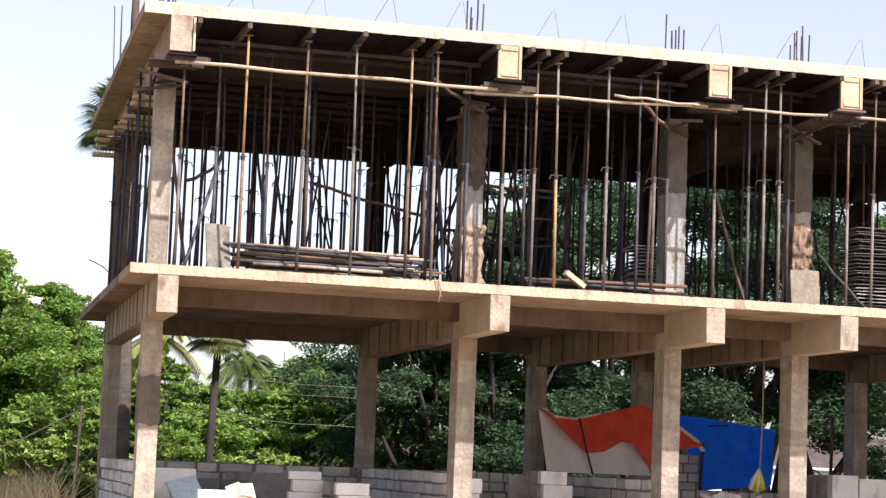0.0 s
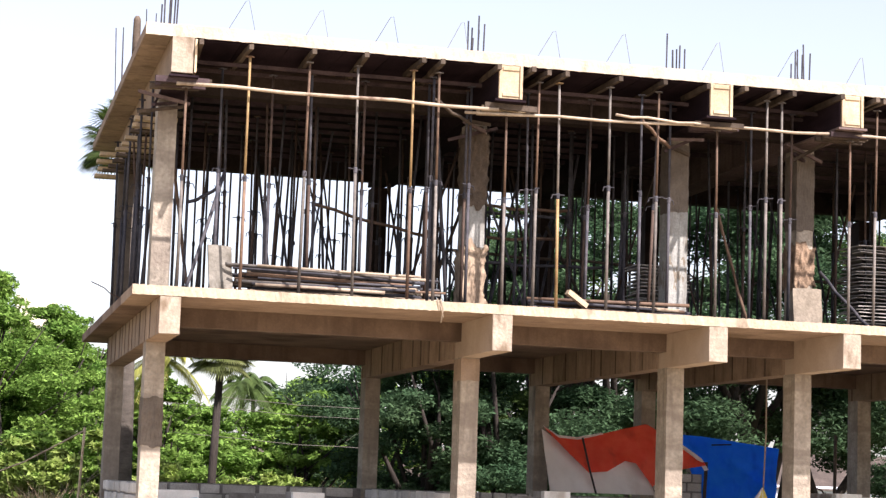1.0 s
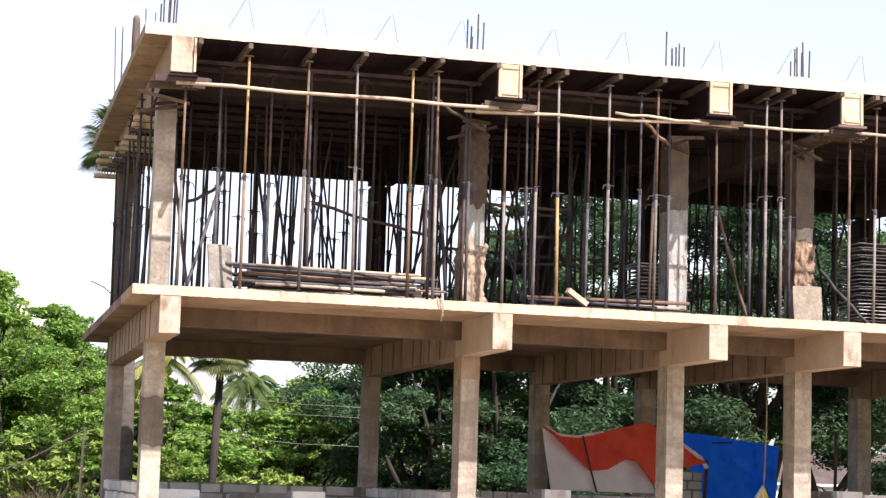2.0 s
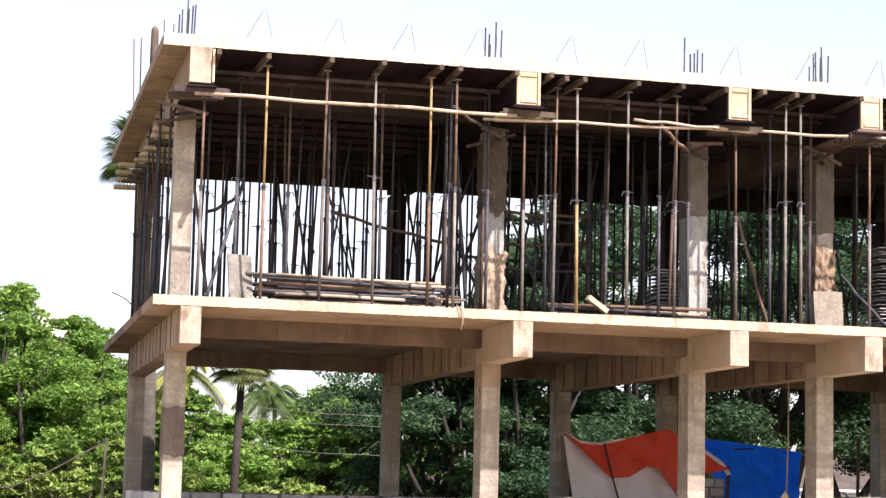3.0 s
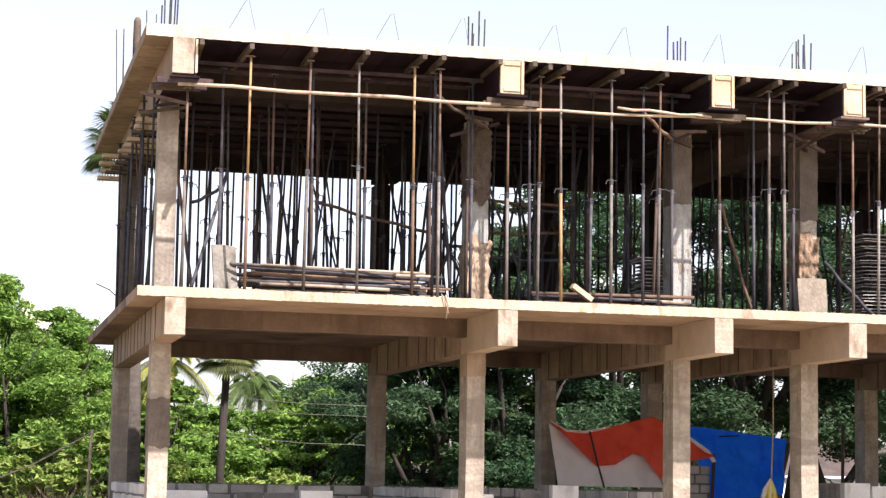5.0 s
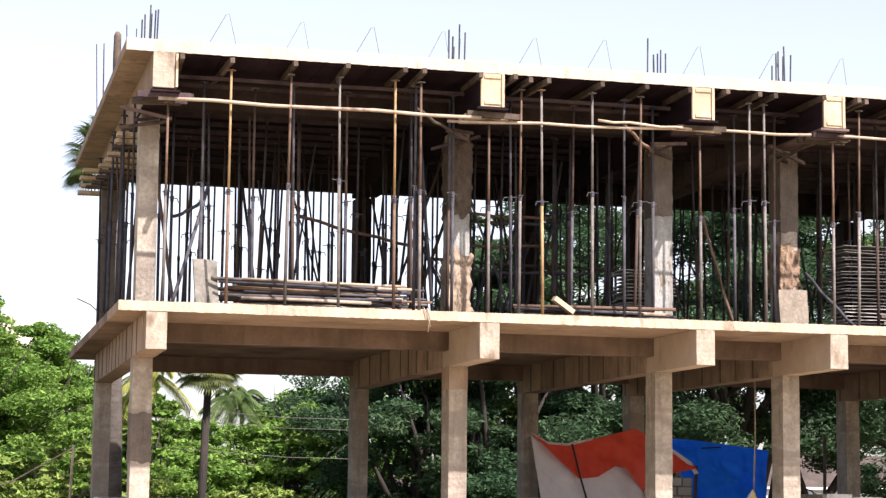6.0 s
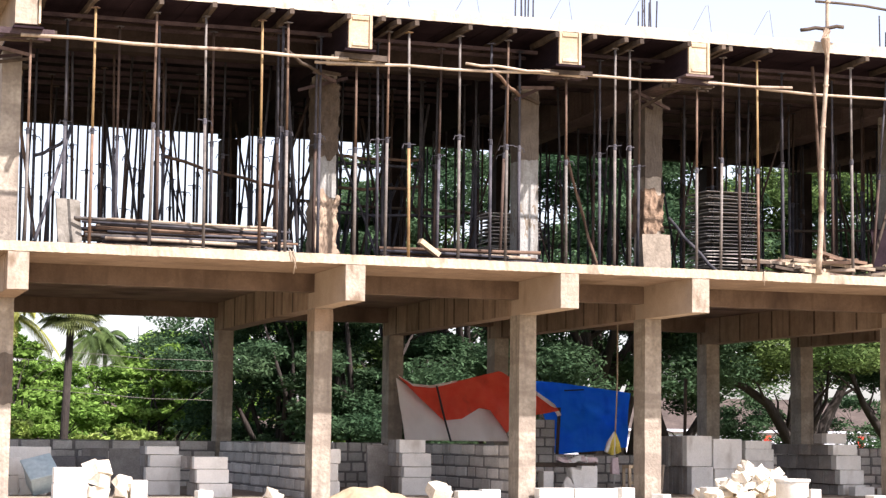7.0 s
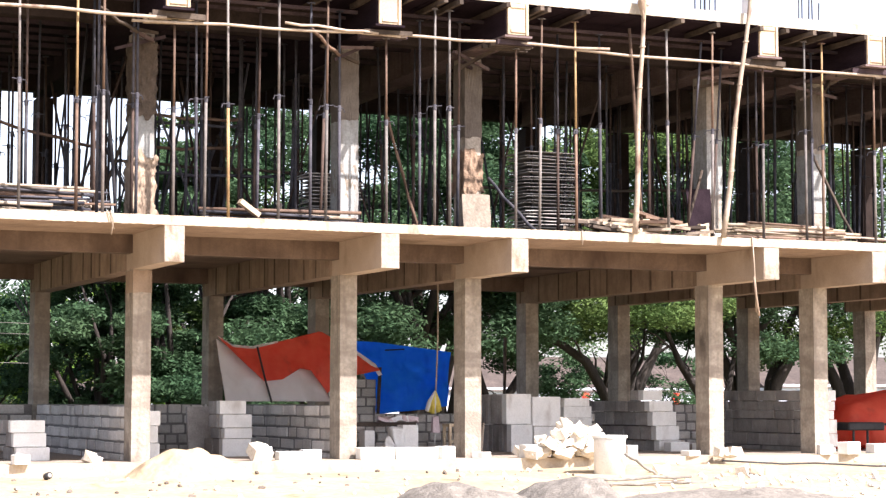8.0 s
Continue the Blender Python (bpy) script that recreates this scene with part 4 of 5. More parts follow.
def scraps(label, x0, x1, y0, y1, n, seed):
    rng = random.Random(seed)
    t = thing("timber_scraps", label, "timber pile")
    for k in range(n):
        L = rng.uniform(0.3, 1.1)
        bm = box(-L / 2, L / 2, -rng.uniform(0.02, 0.06), 0.04, -0.018, 0.02)
        bmesh.ops.transform(bm, matrix=pose(rng.uniform(x0, x1), rng.uniform(y0, y1), ZS + 0.03 + 0.3 * rng.random() * rng.random(), rng.uniform(-8, 8), rng.uniform(-10, 10), rng.uniform(-40, 40)), verts=bm.verts[:])
        part("scrap", bm, rng.choice([BAMBOO, BAMBOO, PLY_PALE, BAMBOO, RUST, TIMBER]), t)


scraps("untidy heap of pale timber scraps on the slab", 9.6, 10.7, 0.3, 0.9, 60, 7)
tagged(part("timber_offcut", box(-0.15, 0.15, -0.04, 0.04, -0.03, 0.03, m=pose(4.85, 0.3, 3.02, 0, 32, 10)), PLY_PALE), "pale timber offcut lying on poles", "offcut")


def scaffold_pole(p, q, label):
    t = thing("scaffold_pole", label, "bamboo pole", "tall bamboo poles")
    P, Q = Vector(p), Vector(q)
    n = 14
    pts = [tuple(P.lerp(Q, k / n) + Vector((0.015 * math.sin(k * 0.8), 0, 0))) for k in range(n + 1)]
    part("pole", tube(pts, [0.038 - 0.001 * k for k in range(n + 1)], 8), BAMBOO, t, smooth=True)
    for k in range(1, n, 2):
        c = Vector(pts[k])
        part("node_ring", tube([tuple(c - Vector((0, 0, 0.008))), tuple(c + Vector((0, 0, 0.008)))], 0.041, 8), BAMBOO, t)
    return t


scaffold_pole((9.88, -0.06, 2.86), (10.04, -0.1, 6.62), "tall pale bamboo pole standing on the slab edge")
scaffold_pole((11.19, -0.06, 2.86), (11.72, -0.12, 6.9), "leaning pale bamboo pole on the slab edge")
bar("cross_stick", "short plank tied across a bamboo pole", "plank", (9.66, -0.05, 5.98), (10.22, -0.15, 6.04), 0.025, TIMBER)
bar("cross_stick", "thin pole tied across the tall bamboo pole", "bamboo pole", (9.85, -0.1, 6.36), (12.2, 0.3, 6.4), 0.018, TIMBER)
tagged(part("knotted_rag", rough(tube([(9.99, -0.12, 5.98), (9.95, -0.16, 5.85), (9.99, -0.14, 5.6)], [0.05, 0.06, 0.02], 8), 0.02, 9), JUTE), "pale rag knotted round a bamboo pole", "rag")


def rope(label, pts, r, material):
    ob = part("rope", tube(pts, r, 5), material, smooth=True)
    return tagged(ob, label, "rope", "hanging ropes")


rope("frayed pale rope end hanging over the slab edge", [(3.1, -0.02, 2.9), (3.13, -0.03, 2.78), (3.11, -0.02, 2.62)], 0.008, BAMBOO)
rope("frayed pale rope end hanging over the slab edge", [(3.06, -0.02, 2.9), (3.1, -0.03, 2.8), (3.14, -0.03, 2.68)], 0.006, BAMBOO)
rope("thin rope hanging from the slab edge", [(11.66, -0.02, 2.88), (11.68, -0.03, 2.5), (11.7, -0.03, 1.9)], 0.008, BAMBOO)
rope("thick frayed rope end hanging below the slab edge", [(11.67, -0.04, 2.36), (11.69, -0.05, 2.1), (11.74, -0.04, 1.85)], 0.018, JUTE)
bar("rusty_rod", "thin bent rod poking out over the slab edge", "rod", (-0.69, 3.0, 3.17), (-0.2, 3.05, 2.9), 0.007, RUST)
rope("short string hanging over the slab edge", [(9.15, -0.02, 2.88), (9.14, -0.03, 2.7)], 0.008, BAMBOO)

# ---- roof: starter bars, bar chairs ----
def starters(x, y, n, h, seed):
    rng = random.Random(seed)
    t = thing("starter_bars", "cluster of rusty steel starter bars above a column", "rebar", "starter bars on the roof")
    for k in range(n):
        a = x - 0.075 + 0.15 * (k % 3) / 2 + rng.uniform(-0.015, 0.015)
        b = y + 0.03 + 0.26 * (k // 3) + rng.uniform(-0.02, 0.02)
        part("bar", tube([(a, b, US - 0.05), (a + rng.uniform(-0.02, 0.02), b, US + h * rng.uniform(0.75, 1.15))], 0.011, 5), STEEL, t)


for i, x in enumerate(XS):
    starters(x - 0.03, YC, 6, 0.74, i)
    if i not in (0, 1, 2):
        starters(x, YB, 6, 0.3, 20 + i)
tall = thing("starter_bars", "tall thin steel starter bars at the back corner of the roof", "rebar", "starter bars on the roof")
for x, z, lean in ((-0.2, 7.42, -0.06), (-0.13, 7.36, -0.02), (-0.11, 7.44, -0.04), (0.24, 7.75, -0.06), (0.30, 7.7, 0.03)):
    part("bar", tube([(x, 7.3, US - 0.05), (x + lean, 7.3, z)], 0.009, 5), STEEL, tall)
for k, x in enumerate([0.75, 1.63, 2.475, 3.34, 4.485, 5.374, 6.603, 7.606, 8.527, 9.4]):
    t = thing("bar_chair", "thin bent wire sticking up from the roof edge", "wire", "bent wires on the roof")
    w = 0.2 + 0.06 * random.random()
    top = US + 0.40 + 0.06 * random.random()
    part("wire", tube([(x - w, 0.35, US), (x - 0.02, 0.32, top - 0.02), (x + 0.02, 0.33, top), (x + w * 0.6, 0.45, US)], 0.0034, 4), GREY_STEEL, t)
roof_post = part("roof_post", tube([(0.06, 7.3, 5.8), (0.05, 7.3, 7.3), (0.05, 7.3, 7.58), (0.05, 7.3, 7.63)], [0.062, 0.06, 0.055, 0.03], 10), TIMBER, smooth=True)
tagged(roof_post, "thick weathered post rising above the roof corner", "post")
drum = thing("roof_drum", "pale plastic drum on the roof", "drum", at=(13.2, 2.2, US))
part("body", tube([(0, 0, 0), (0, 0, 0.06), (0, 0, 0.84), (0, 0, 0.9)], [0.2, 0.22, 0.22, 0.2], 18), AAC, drum, smooth=True)
part("rim", tube([(0, 0, 0.8), (0, 0, 0.84)], 0.23, 18), AAC, drum)


# ---- ground floor: block walls ----
BL, BH, BT = 0.40, 0.15, 0.19
_bm = box(-BL / 2 + 0.013, BL / 2 - 0.013, -BT / 2, BT / 2, 0, BH - 0.02, bevel=0.008)
BLOCK_MESH = mesh_of("block", _bm, BLOCK)
_bm = box(-0.2, 0.2, -0.1, 0.1, 0, 0.15, bevel=0.008)
LOOSE_MESH = mesh_of("loose_block", _bm, AAC)
_bm = box(-0.2, 0.2, -0.1, 0.1, 0, 0.15, bevel=0.008)
GREY_MESH = mesh_of("loose_block", _bm, DARK_BLOCK)
_bm = box(-BL / 2 + 0.022, BL / 2 - 0.022, -BT / 2, BT / 2, 0, BH - 0.022, bevel=0.01)
WIDE_MESH = mesh_of("block", _bm, BLOCK)


HEAD = 0.2
_bm = box(-HEAD / 2 + 0.013, HEAD / 2 - 0.013, -BT / 2, BT / 2, 0, BH - 0.022, bevel=0.012)
HEAD_MESH = mesh_of("block", _bm, BLOCK)


def block_wall(name, x0, y0, x1, y1, courses, z0=-0.06, bl=0.42):
    L = math.hypot(x1 - x0, y1 - y0)
    yaw = math.degrees(math.atan2(y1 - y0, x1 - x0))
    w = thing(name, "low unplastered wall of grey concrete blocks", "wall", "block walls", "structure", at=(x0, y0, z0))
    w.rotation_euler = (0, 0, radians(yaw))
    part("mortar_core", box(0.01, L - 0.01, -BT / 2 + 0.018, BT / 2 - 0.018, -0.05, courses * BH - 0.014), MORTAR, w)
    for c in range(courses):
        s = (bl / 2 if c % 2 else 0.0)
        x = -s * random.uniform(0.3, 1)
        while x + bl / 2 < L + 0.05:
            step = bl * random.choice((0.75, 1, 1, 1.1, 1.3))
            lo, hi = max(0, x), min(L, x + step)
            if hi - lo > 0.06:
                ob = new("block", HEAD_MESH if bl < 0.3 else (WIDE_MESH if bl > 0.4 else BLOCK_MESH))
                ob.parent = w
                full = HEAD if bl < 0.3 else BL
                ob.matrix_basis = pose((lo + hi) / 2, random.uniform(-0.012, 0.012), c * BH + random.uniform(-0.006, 0.006), 0, random.uniform(-1, 1), random.uniform(-1.2, 1.2)) @ Matrix.Diagonal(((hi - lo) / full, 1, random.uniform(0.95, 1.03), 1))
            x += step
    return w


block_wall("wall_back", 0.12, YB + 0.15, XS[1] - 0.1, YB + 0.15, 5)
block_wall("wall_back", XS[1] + 0.1, YB + 0.15, XS[3] - 0.2, YB + 0.15, 5, bl=0.2)
block_wall("wall_side", 0.0, YC + CD, 0.0, YB, 5, bl=0.46)
block_wall("wall_cross", XS[1] + 0.02, YC + CD, XS[1] + 0.02, YB, 5, bl=0.46)
block_wall("wall_cross", XS[2], YC + CD, XS[2], YB, 5, bl=0.46)
block_wall("wall_back_middle", XS[3] + 0.15, YB + 0.15, 11.7, YB + 0.15, 4, bl=0.2)
block_wall("wall_back_right", 11.9, YB + 0.15, 18.6, YB + 0.15, 5, bl=0.2)


def stack(label, x, y, nx, ny, nz, mesh=None, yaw=0.0, bl=0.41, bw=0.205, bh=0.152, jit=0.022, tone=None, upright=False):
    mesh = mesh or LOOSE_MESH
    t = thing("block_stack", label, "block stack", "stacks of blocks", at=(x, y, 0.0))
    t.rotation_euler = (0, 0, radians(yaw))
    r = random.Random(int(x * 100 + y * 10))
    for k in range(nz):
        for i in range(nx):
            for j in range(ny):
                if k == nz - 1 and r.random() < 0.15:
                    continue
                ob = new("block", mesh)
                ob.parent = t
                if upright:
                    m = pose((i - (nx - 1) / 2) * 0.3 + r.uniform(-jit, jit), (j - (ny - 1) / 2) * 0.16, k * 0.402, 90, 90, 90)
                    m = pose((i - (nx - 1) / 2) * 0.21 + r.uniform(-jit, jit), (j - (ny - 1) / 2) * 0.16 + r.uniform(-jit, jit) * 2, 0.2 + k * 0.402, 0, 0, 0) @ Matrix.Translation((0, 0, 0)) @ pose(0, 0, 0, 0, 90, 90) @ Matrix.Translation((0, 0, -0.075))
                else:
                    m = pose((i - (nx - 1) / 2) * bl + r.uniform(-jit, jit) * 2, (j - (ny - 1) / 2) * bw + r.uniform(-jit, jit), k * bh, 0, 0, r.uniform(-2.5, 2.5))
                ob.matrix_basis = m
    return t


PALE = "neat stack of pale lightweight blocks on the floor"
GREYS = "stack of grey concrete blocks on the floor"

stack(GREYS, 1.4, 5.2, 2, 2, 3, GREY_MESH, yaw=2)
UNIT_PALE = mesh_of("unit_block", box(-0.5, 0.5, -0.5, 0.5, 0, 1, bevel=0.025), AAC)
UNIT_SHADED = mesh_of("unit_block", box(-0.5, 0.5, -0.5, 0.5, 0, 1, bevel=0.025), SIDE_BLOCK)


def row_stack(label, y0, depth, tiers, slab=0.2, yaw=0.0, seed=1):
    """A stack that runs back in depth: tiers of (x0, x1, z0, z1)."""
    r = random.Random(seed)
    cx = sum(t[0] + t[1] for t in tiers) / 2 / len(tiers)
    t = thing("block_stack", label, "block stack", "stacks of blocks", at=(cx, y0, 0.0))
    t.rotation_euler = (0, 0, radians(yaw))
    for x0, x1, z0, z1 in tiers:
        y = r.uniform(-0.02, 0.02)
        while y < depth:
            # only the front slice is pale; greyer blocks behind hold the sides' shade
            w = slab * r.choice((0.8, 1, 1, 1.25)) if y > 0.1 else 0.16
            ob = new("block", UNIT_PALE if y < 0.1 else UNIT_SHADED)
            ob.parent = t
            h = (z1 - z0 - 0.006) * (1 if y < 0.1 else r.uniform(0.97, 1.0))
            ob.matrix_basis = pose((x0 + x1) / 2 - cx + r.gauss(0, 0.012), y + w / 2, z0, 0, 0, r.gauss(0, 0.9)) @ Matrix.Diagonal((x1 - x0 - 0.008, w - 0.012, h, 1))
            y += w
    return t


DEEP = "long stack of pale lightweight blocks, sides greyed for shade"
row_stack(PALE, 3.0, 0.5, [(2.0, 2.44, 0, 0.18), (2.0, 2.45, 0.18, 0.355), (2.03, 2.46, 0.355, 0.51), (2.0, 2.42, 0.51, 0.62)], 0.25, 0, 13)
row_stack(PALE, 2.2, 0.55, [(2.50, 2.92, 0, 0.17), (2.50, 2.91, 0.17, 0.345), (2.43, 2.86, 0.345, 0.5)], 0.28, 0, 1)
row_stack(PALE, 3.0, 0.5, [(5.38, 5.79, 0, 0.24), (5.39, 5.78, 0.24, 0.38), (5.36, 5.77, 0.38, 0.56), (5.33, 5.7, 0.56, 0.74)], 0.36, 0.6, 2)
row_stack(PALE, 2.5, 0.5, [(3.98, 4.41, 0, 0.2), (3.95, 4.37, 0.2, 0.42), (3.98, 4.42, 0.42, 0.61)], 0.25, 0, 3)
row_stack(DEEP, 3.6, 0.9, [(9.86, 10.21, 0, 0.4), (9.8, 10.2, 0.4, 0.84)], 0.12, 0, 4)
row_stack(PALE, 3.58, 0.6, [(10.24, 10.67, 0, 0.37), (10.22, 10.68, 0.37, 0.8)], 0.2, 0, 5)
row_stack(PALE, 3.6, 0.6, [(10.71, 11.12, 0, 0.28), (10.72, 11.19, 0.28, 0.49), (10.74, 11.2, 0.49, 0.66), (10.71, 11.13, 0.66, 0.78)], 0.2, 0, 6)
row_stack(DEEP, 3.4, 1.75, [(12.18, 12.56, 0, 0.16), (12.14, 12.54, 0.16, 0.37), (12.09, 12.51, 0.37, 0.58), (12.03, 12.43, 0.58, 0.74)], 0.3, 0, 7)
row_stack(PALE, 3.4, 0.3, [(11.92, 12.25, 0.744, 0.9)], 0.28, 0, 8)
# this stack's grey sides are likewise shade put into the block colour
row_stack(GREYS, 2.25, 2.45, [(14.12, 14.52, 0.0, 0.07), (14.1, 14.54, 0.07, 0.26), (14.12, 14.55, 0.26, 0.47), (14.1, 14.5, 0.47, 0.6), (14.08, 14.5, 0.6, 0.74), (14.07, 14.5, 0.74, 0.9)], 0.42, 0, 9)


def loose(x, y, z, yaw, sx=1.0, sz=1.0):
    ob = new("loose_block", LOOSE_MESH)
    ob.matrix_basis = pose(x, y, z, 0, 0, yaw) @ Matrix.Diagonal((sx, 0.9, sz, 1))
    return tagged(ob, "pale lightweight block lying loose at the floor edge", "block", "loose blocks")


for x, y, z, yaw, sx, sz in [(2.32, 0.95, 0, 4, 0.45, 0.75), (5.46, 1.55, 0, 3, 0.46, 1.1), (5.68, 1.2, 0, 2, 0.76, 0.75), (6.02, 1.35, 0, -3, 0.6, 0.85), (6.85, 1.25, 0, 1, 1.16, 1.0), (7.39, 1.24, 0, -1, 1.42, 0.97), (7.8, 1.22, 0, 12, 0.5, 1.05)]:
    loose(x, y, z, yaw, sx, sz)
for x, y, z, yaw, sx, sz in [(10.42, 1.1, 0, 5, 0.4, 1.0), (12.35, 3.15, 0, 3, 0.82, 0.9), (12.75, 3.1, 0, 14, 0.6, 0.8), (13.82, 0.95, 0, 20, 0.75, 1.15), (13.45, 1.0, 0, 70, 0.5, 0.9), (11.3, 1.0, 0, 12, 0.5, 0.5), (14.6, 1.3, 0, 10, 1.0, 0.9), (8.95, 1.05, 0, 8, 0.7, 1.15), (8.35, 1.3, 0, 40, 0.5, 0.5)]:
    loose(x, y, z, yaw, sx, sz)
# heap of broken blocks
rng = random.Random(5)
heap = thing("broken_blocks", "heap of broken pale block pieces", "rubble")
chunk = []
for k in range(5):
    bm = box(-0.1, 0.1, -0.075, 0.075, -0.06, 0.06)
    bmesh.ops.bisect_plane(bm, geom=bm.verts[:] + bm.edges[:] + bm.faces[:], plane_co=(0.03 * rng.uniform(-1, 1), 0, 0), plane_no=(1, 0.3, 0.2))
    for v in bm.verts:
        v.co += Vector((rng.uniform(-0.028, 0.028), rng.uniform(-0.022, 0.022), rng.uniform(-0.02, 0.02)))
    chunk.append(mesh_of("piece", bm, PALE_STONE := mat("broken_pale_block", (0.58, 0.53, 0.44), (0.72, 0.66, 0.56), 5, 0.95, 0.3, 40, rand=0.1)) if k == 0 else mesh_of("piece", bm, PALE_STONE))
for k in range(58):
    lay = min(k % 4, (k * 7) % 5)
    half = (0.46, 0.32, 0.2, 0.11)[lay]
    x = 9.34 + 0.05 * lay + rng.uniform(-half, half)
    ob = new("piece", rng.choice(chunk))
    ob.parent = heap
    sc = rng.uniform(0.65, 1.1)
    ob.matrix_basis = pose(x, 0.98 + rng.uniform(-0.2, 0.25) * (1 - 0.15 * lay), 0.055 + 0.115 * lay + rng.uniform(0, 0.03), rng.gauss(0, 22), rng.gauss(0, 22), rng.uniform(0, 360)) @ Matrix.Diagonal((sc, sc, sc * rng.uniform(0.8, 1.1), 1))
for k in range(12):
    ob = new("piece", rng.choice(chunk))
    ob.parent = heap
    ob.matrix_basis = pose(9.72 + rng.uniform(-0.1, 0.2), 1.05 + rng.uniform(-0.1, 0.1), 0.06 + 0.09 * (k % 4), rng.gauss(0, 30), rng.gauss(0, 30), rng.uniform(0, 360))

# concrete test ring standing on the sand
ring = thing("concrete_pipe", "short pale concrete pipe standing upright on the sand", "pipe", at=(9.42, -0.2, -0.26))
part("wall", tube([(0, 0, 0), (0, 0, 0.5), (0, 0, 0.54)], [0.2, 0.2, 0.215], 20), AAC, ring, smooth=True)
part("rim", tube([(0, 0, 0.54), (0, 0, 0.57)], 0.225, 20), AAC, ring)


# ---- tarpaulin shelter behind the back row ----
def cloth(name, top, bottom, rows, material, parent, label="", amp=0.05):
    n, rows = 56, rows * 3

    def along(pts, u):
        k = u * (len(pts) - 1)
        i = min(int(k), len(pts) - 2)
        return Vector(pts[i]).lerp(Vector(pts[i + 1]), k - i)
    verts = []
    for j in range(rows + 1):
        for i in range(n + 1):
            p = along(top, i / n).lerp(along(bottom, i / n), j / rows)
            w = math.sin(j / rows * math.pi) * 0.7 + 0.3
            p.y += amp * w * noise.fractal(Vector((p.x * 2.4, p.z * 2.0, 1.7)), 1, 2, 3)
            p.y += 0.35 * amp * w * abs(noise.noise(Vector((p.x * 3.2 + p.z * 4.5, p.z * 1.2 - p.x * 0.9, 4.1)))) + 0.1 * amp * noise.noise(Vector((p.x * 14, p.z * 14, 2)))
            verts.append(tuple(p))
    faces = [(j * (n + 1) + i, j * (n + 1) + i + 1, (j + 1) * (n + 1) + i + 1, (j + 1) * (n + 1) + i) for j in range(rows) for i in range(n)]
    ob = raw(name, verts, faces, material, parent)
    for p in ob.data.polygons:
        p.use_smooth = True
    mod = ob.modifiers.new("thickness", "SOLIDIFY")
    mod.thickness = 0.006
    if label:
        ob["label"] = label
    return ob


tent = thing("tarp_shelter", "makeshift shelter of red, white and blue tarpaulins", "shelter")
cloth("white_sheet", [(6.46, 6.88, 1.67), (6.75, 7.02, 1.52), (7.03, 7.05, 1.47), (7.47, 7.05, 1.45), (8.12, 7.05, 1.36)], [(6.61, 6.85, 0.72), (6.98, 6.84, 0.72), (7.37, 6.82, 0.72), (7.83, 6.84, 0.72), (8.31, 6.85, 0.72)], 14, WHITE, tent, "dirty white tarpaulin")
cloth("red_sheet", [(6.49, 6.85, 1.71), (6.74, 6.96, 1.57), (7.07, 6.99, 1.55), (7.49, 7.02, 1.64), (8.22, 7.05, 1.82), (8.61, 7.02, 1.60), (9.09, 6.96, 1.28)], [(6.53, 6.84, 1.65), (6.91, 6.83, 1.30), (7.22, 6.82, 1.03), (7.51, 6.82, 1.06), (7.80, 6.82, 1.23), (7.98, 6.83, 1.20), (8.26, 6.84, 0.85), (8.58, 6.85, 1.10), (9.15, 6.88, 1.21)], 12, RED, tent, "red tarpaulin roof sheet", 0.07)
cloth("white_edge", [(6.48, 6.85, 1.72), (6.74, 6.96, 1.59), (7.07, 6.98, 1.57), (7.50, 7.01, 1.66)], [(6.50, 6.84, 1.69), (6.75, 6.95, 1.55), (7.08, 6.98, 1.53), (7.50, 7.01, 1.63)], 2, WHITE, tent)
cloth("white_edge", [(8.62, 6.99, 1.625), (8.86, 6.95, 1.47), (9.09, 6.93, 1.31), (9.19, 6.88, 1.14)], [(8.58, 6.98, 1.59), (8.82, 6.94, 1.43), (9.04, 6.92, 1.27), (9.12, 6.87, 1.12)], 2, WHITE, tent)
part("strap", tube([(7.10, 6.82, 1.56), (7.22, 6.80, 1.08), (7.34, 6.81, 0.70)], 0.016, 6), DARK, tent, "dark strap")
blue = thing("blue_tarp", "bright blue tarpaulin hung as a wall", "tarpaulin")
cloth("sheet", [(9.5, 9.0, 1.74), (9.9, 8.95, 1.72), (10.4, 8.9, 1.66), (11.22, 8.8, 1.56)], [(9.86, 8.8, 0.5), (10.2, 8.75, 0.54), (10.7, 8.75, 0.58), (11.15, 8.8, 0.64)], 14, BLUE, blue, "", 0.1)
part("tie", tube([(10.0, 8.78, 1.58), (10.35, 8.78, 1.6)], 0.012, 5), DARK, blue)
bw = block_wall("wall_shelter", 8.9, 8.75, 9.8, 8.75, 8, -0.1)
pole = bar("shelter_pole", "thin wooden pole of the shelter", "pole", (9.78, 8.6, -0.1), (9.84, 8.6, 1.3), 0.03, TIMBER)
bar("wooden_stake", "thin upright wooden stake behind the blocks", "stake", (12.27, 8.9, -0.1), (12.3, 8.9, 1.84), 0.03, TIMBER)

rope("long rope hanging from the floor beam", [(8.9, 4.0, 2.75), (8.9, 4.0, 1.6), (8.87, 4.0, 0.85)], 0.012, BAMBOO)
bag = thing("hanging_bag", "yellow and white cloth bag hanging on a rope", "bag", at=(8.86, 4.0, 0.52))
for k in range(6):
    a0 = -0.13 + 0.044 * k
    bm = bmesh.new()
    tube([(0, 0, 0.36), (a0 * 0.6, 0.02, 0.2), (a0, 0.03 * (k % 2), 0.02 + 0.05 * abs(k - 2.5) / 2.5)], [0.012, 0.035, 0.03], 7, bm)
    part("fold", bm, YELLOW if k % 3 else AAC, bag, smooth=True)
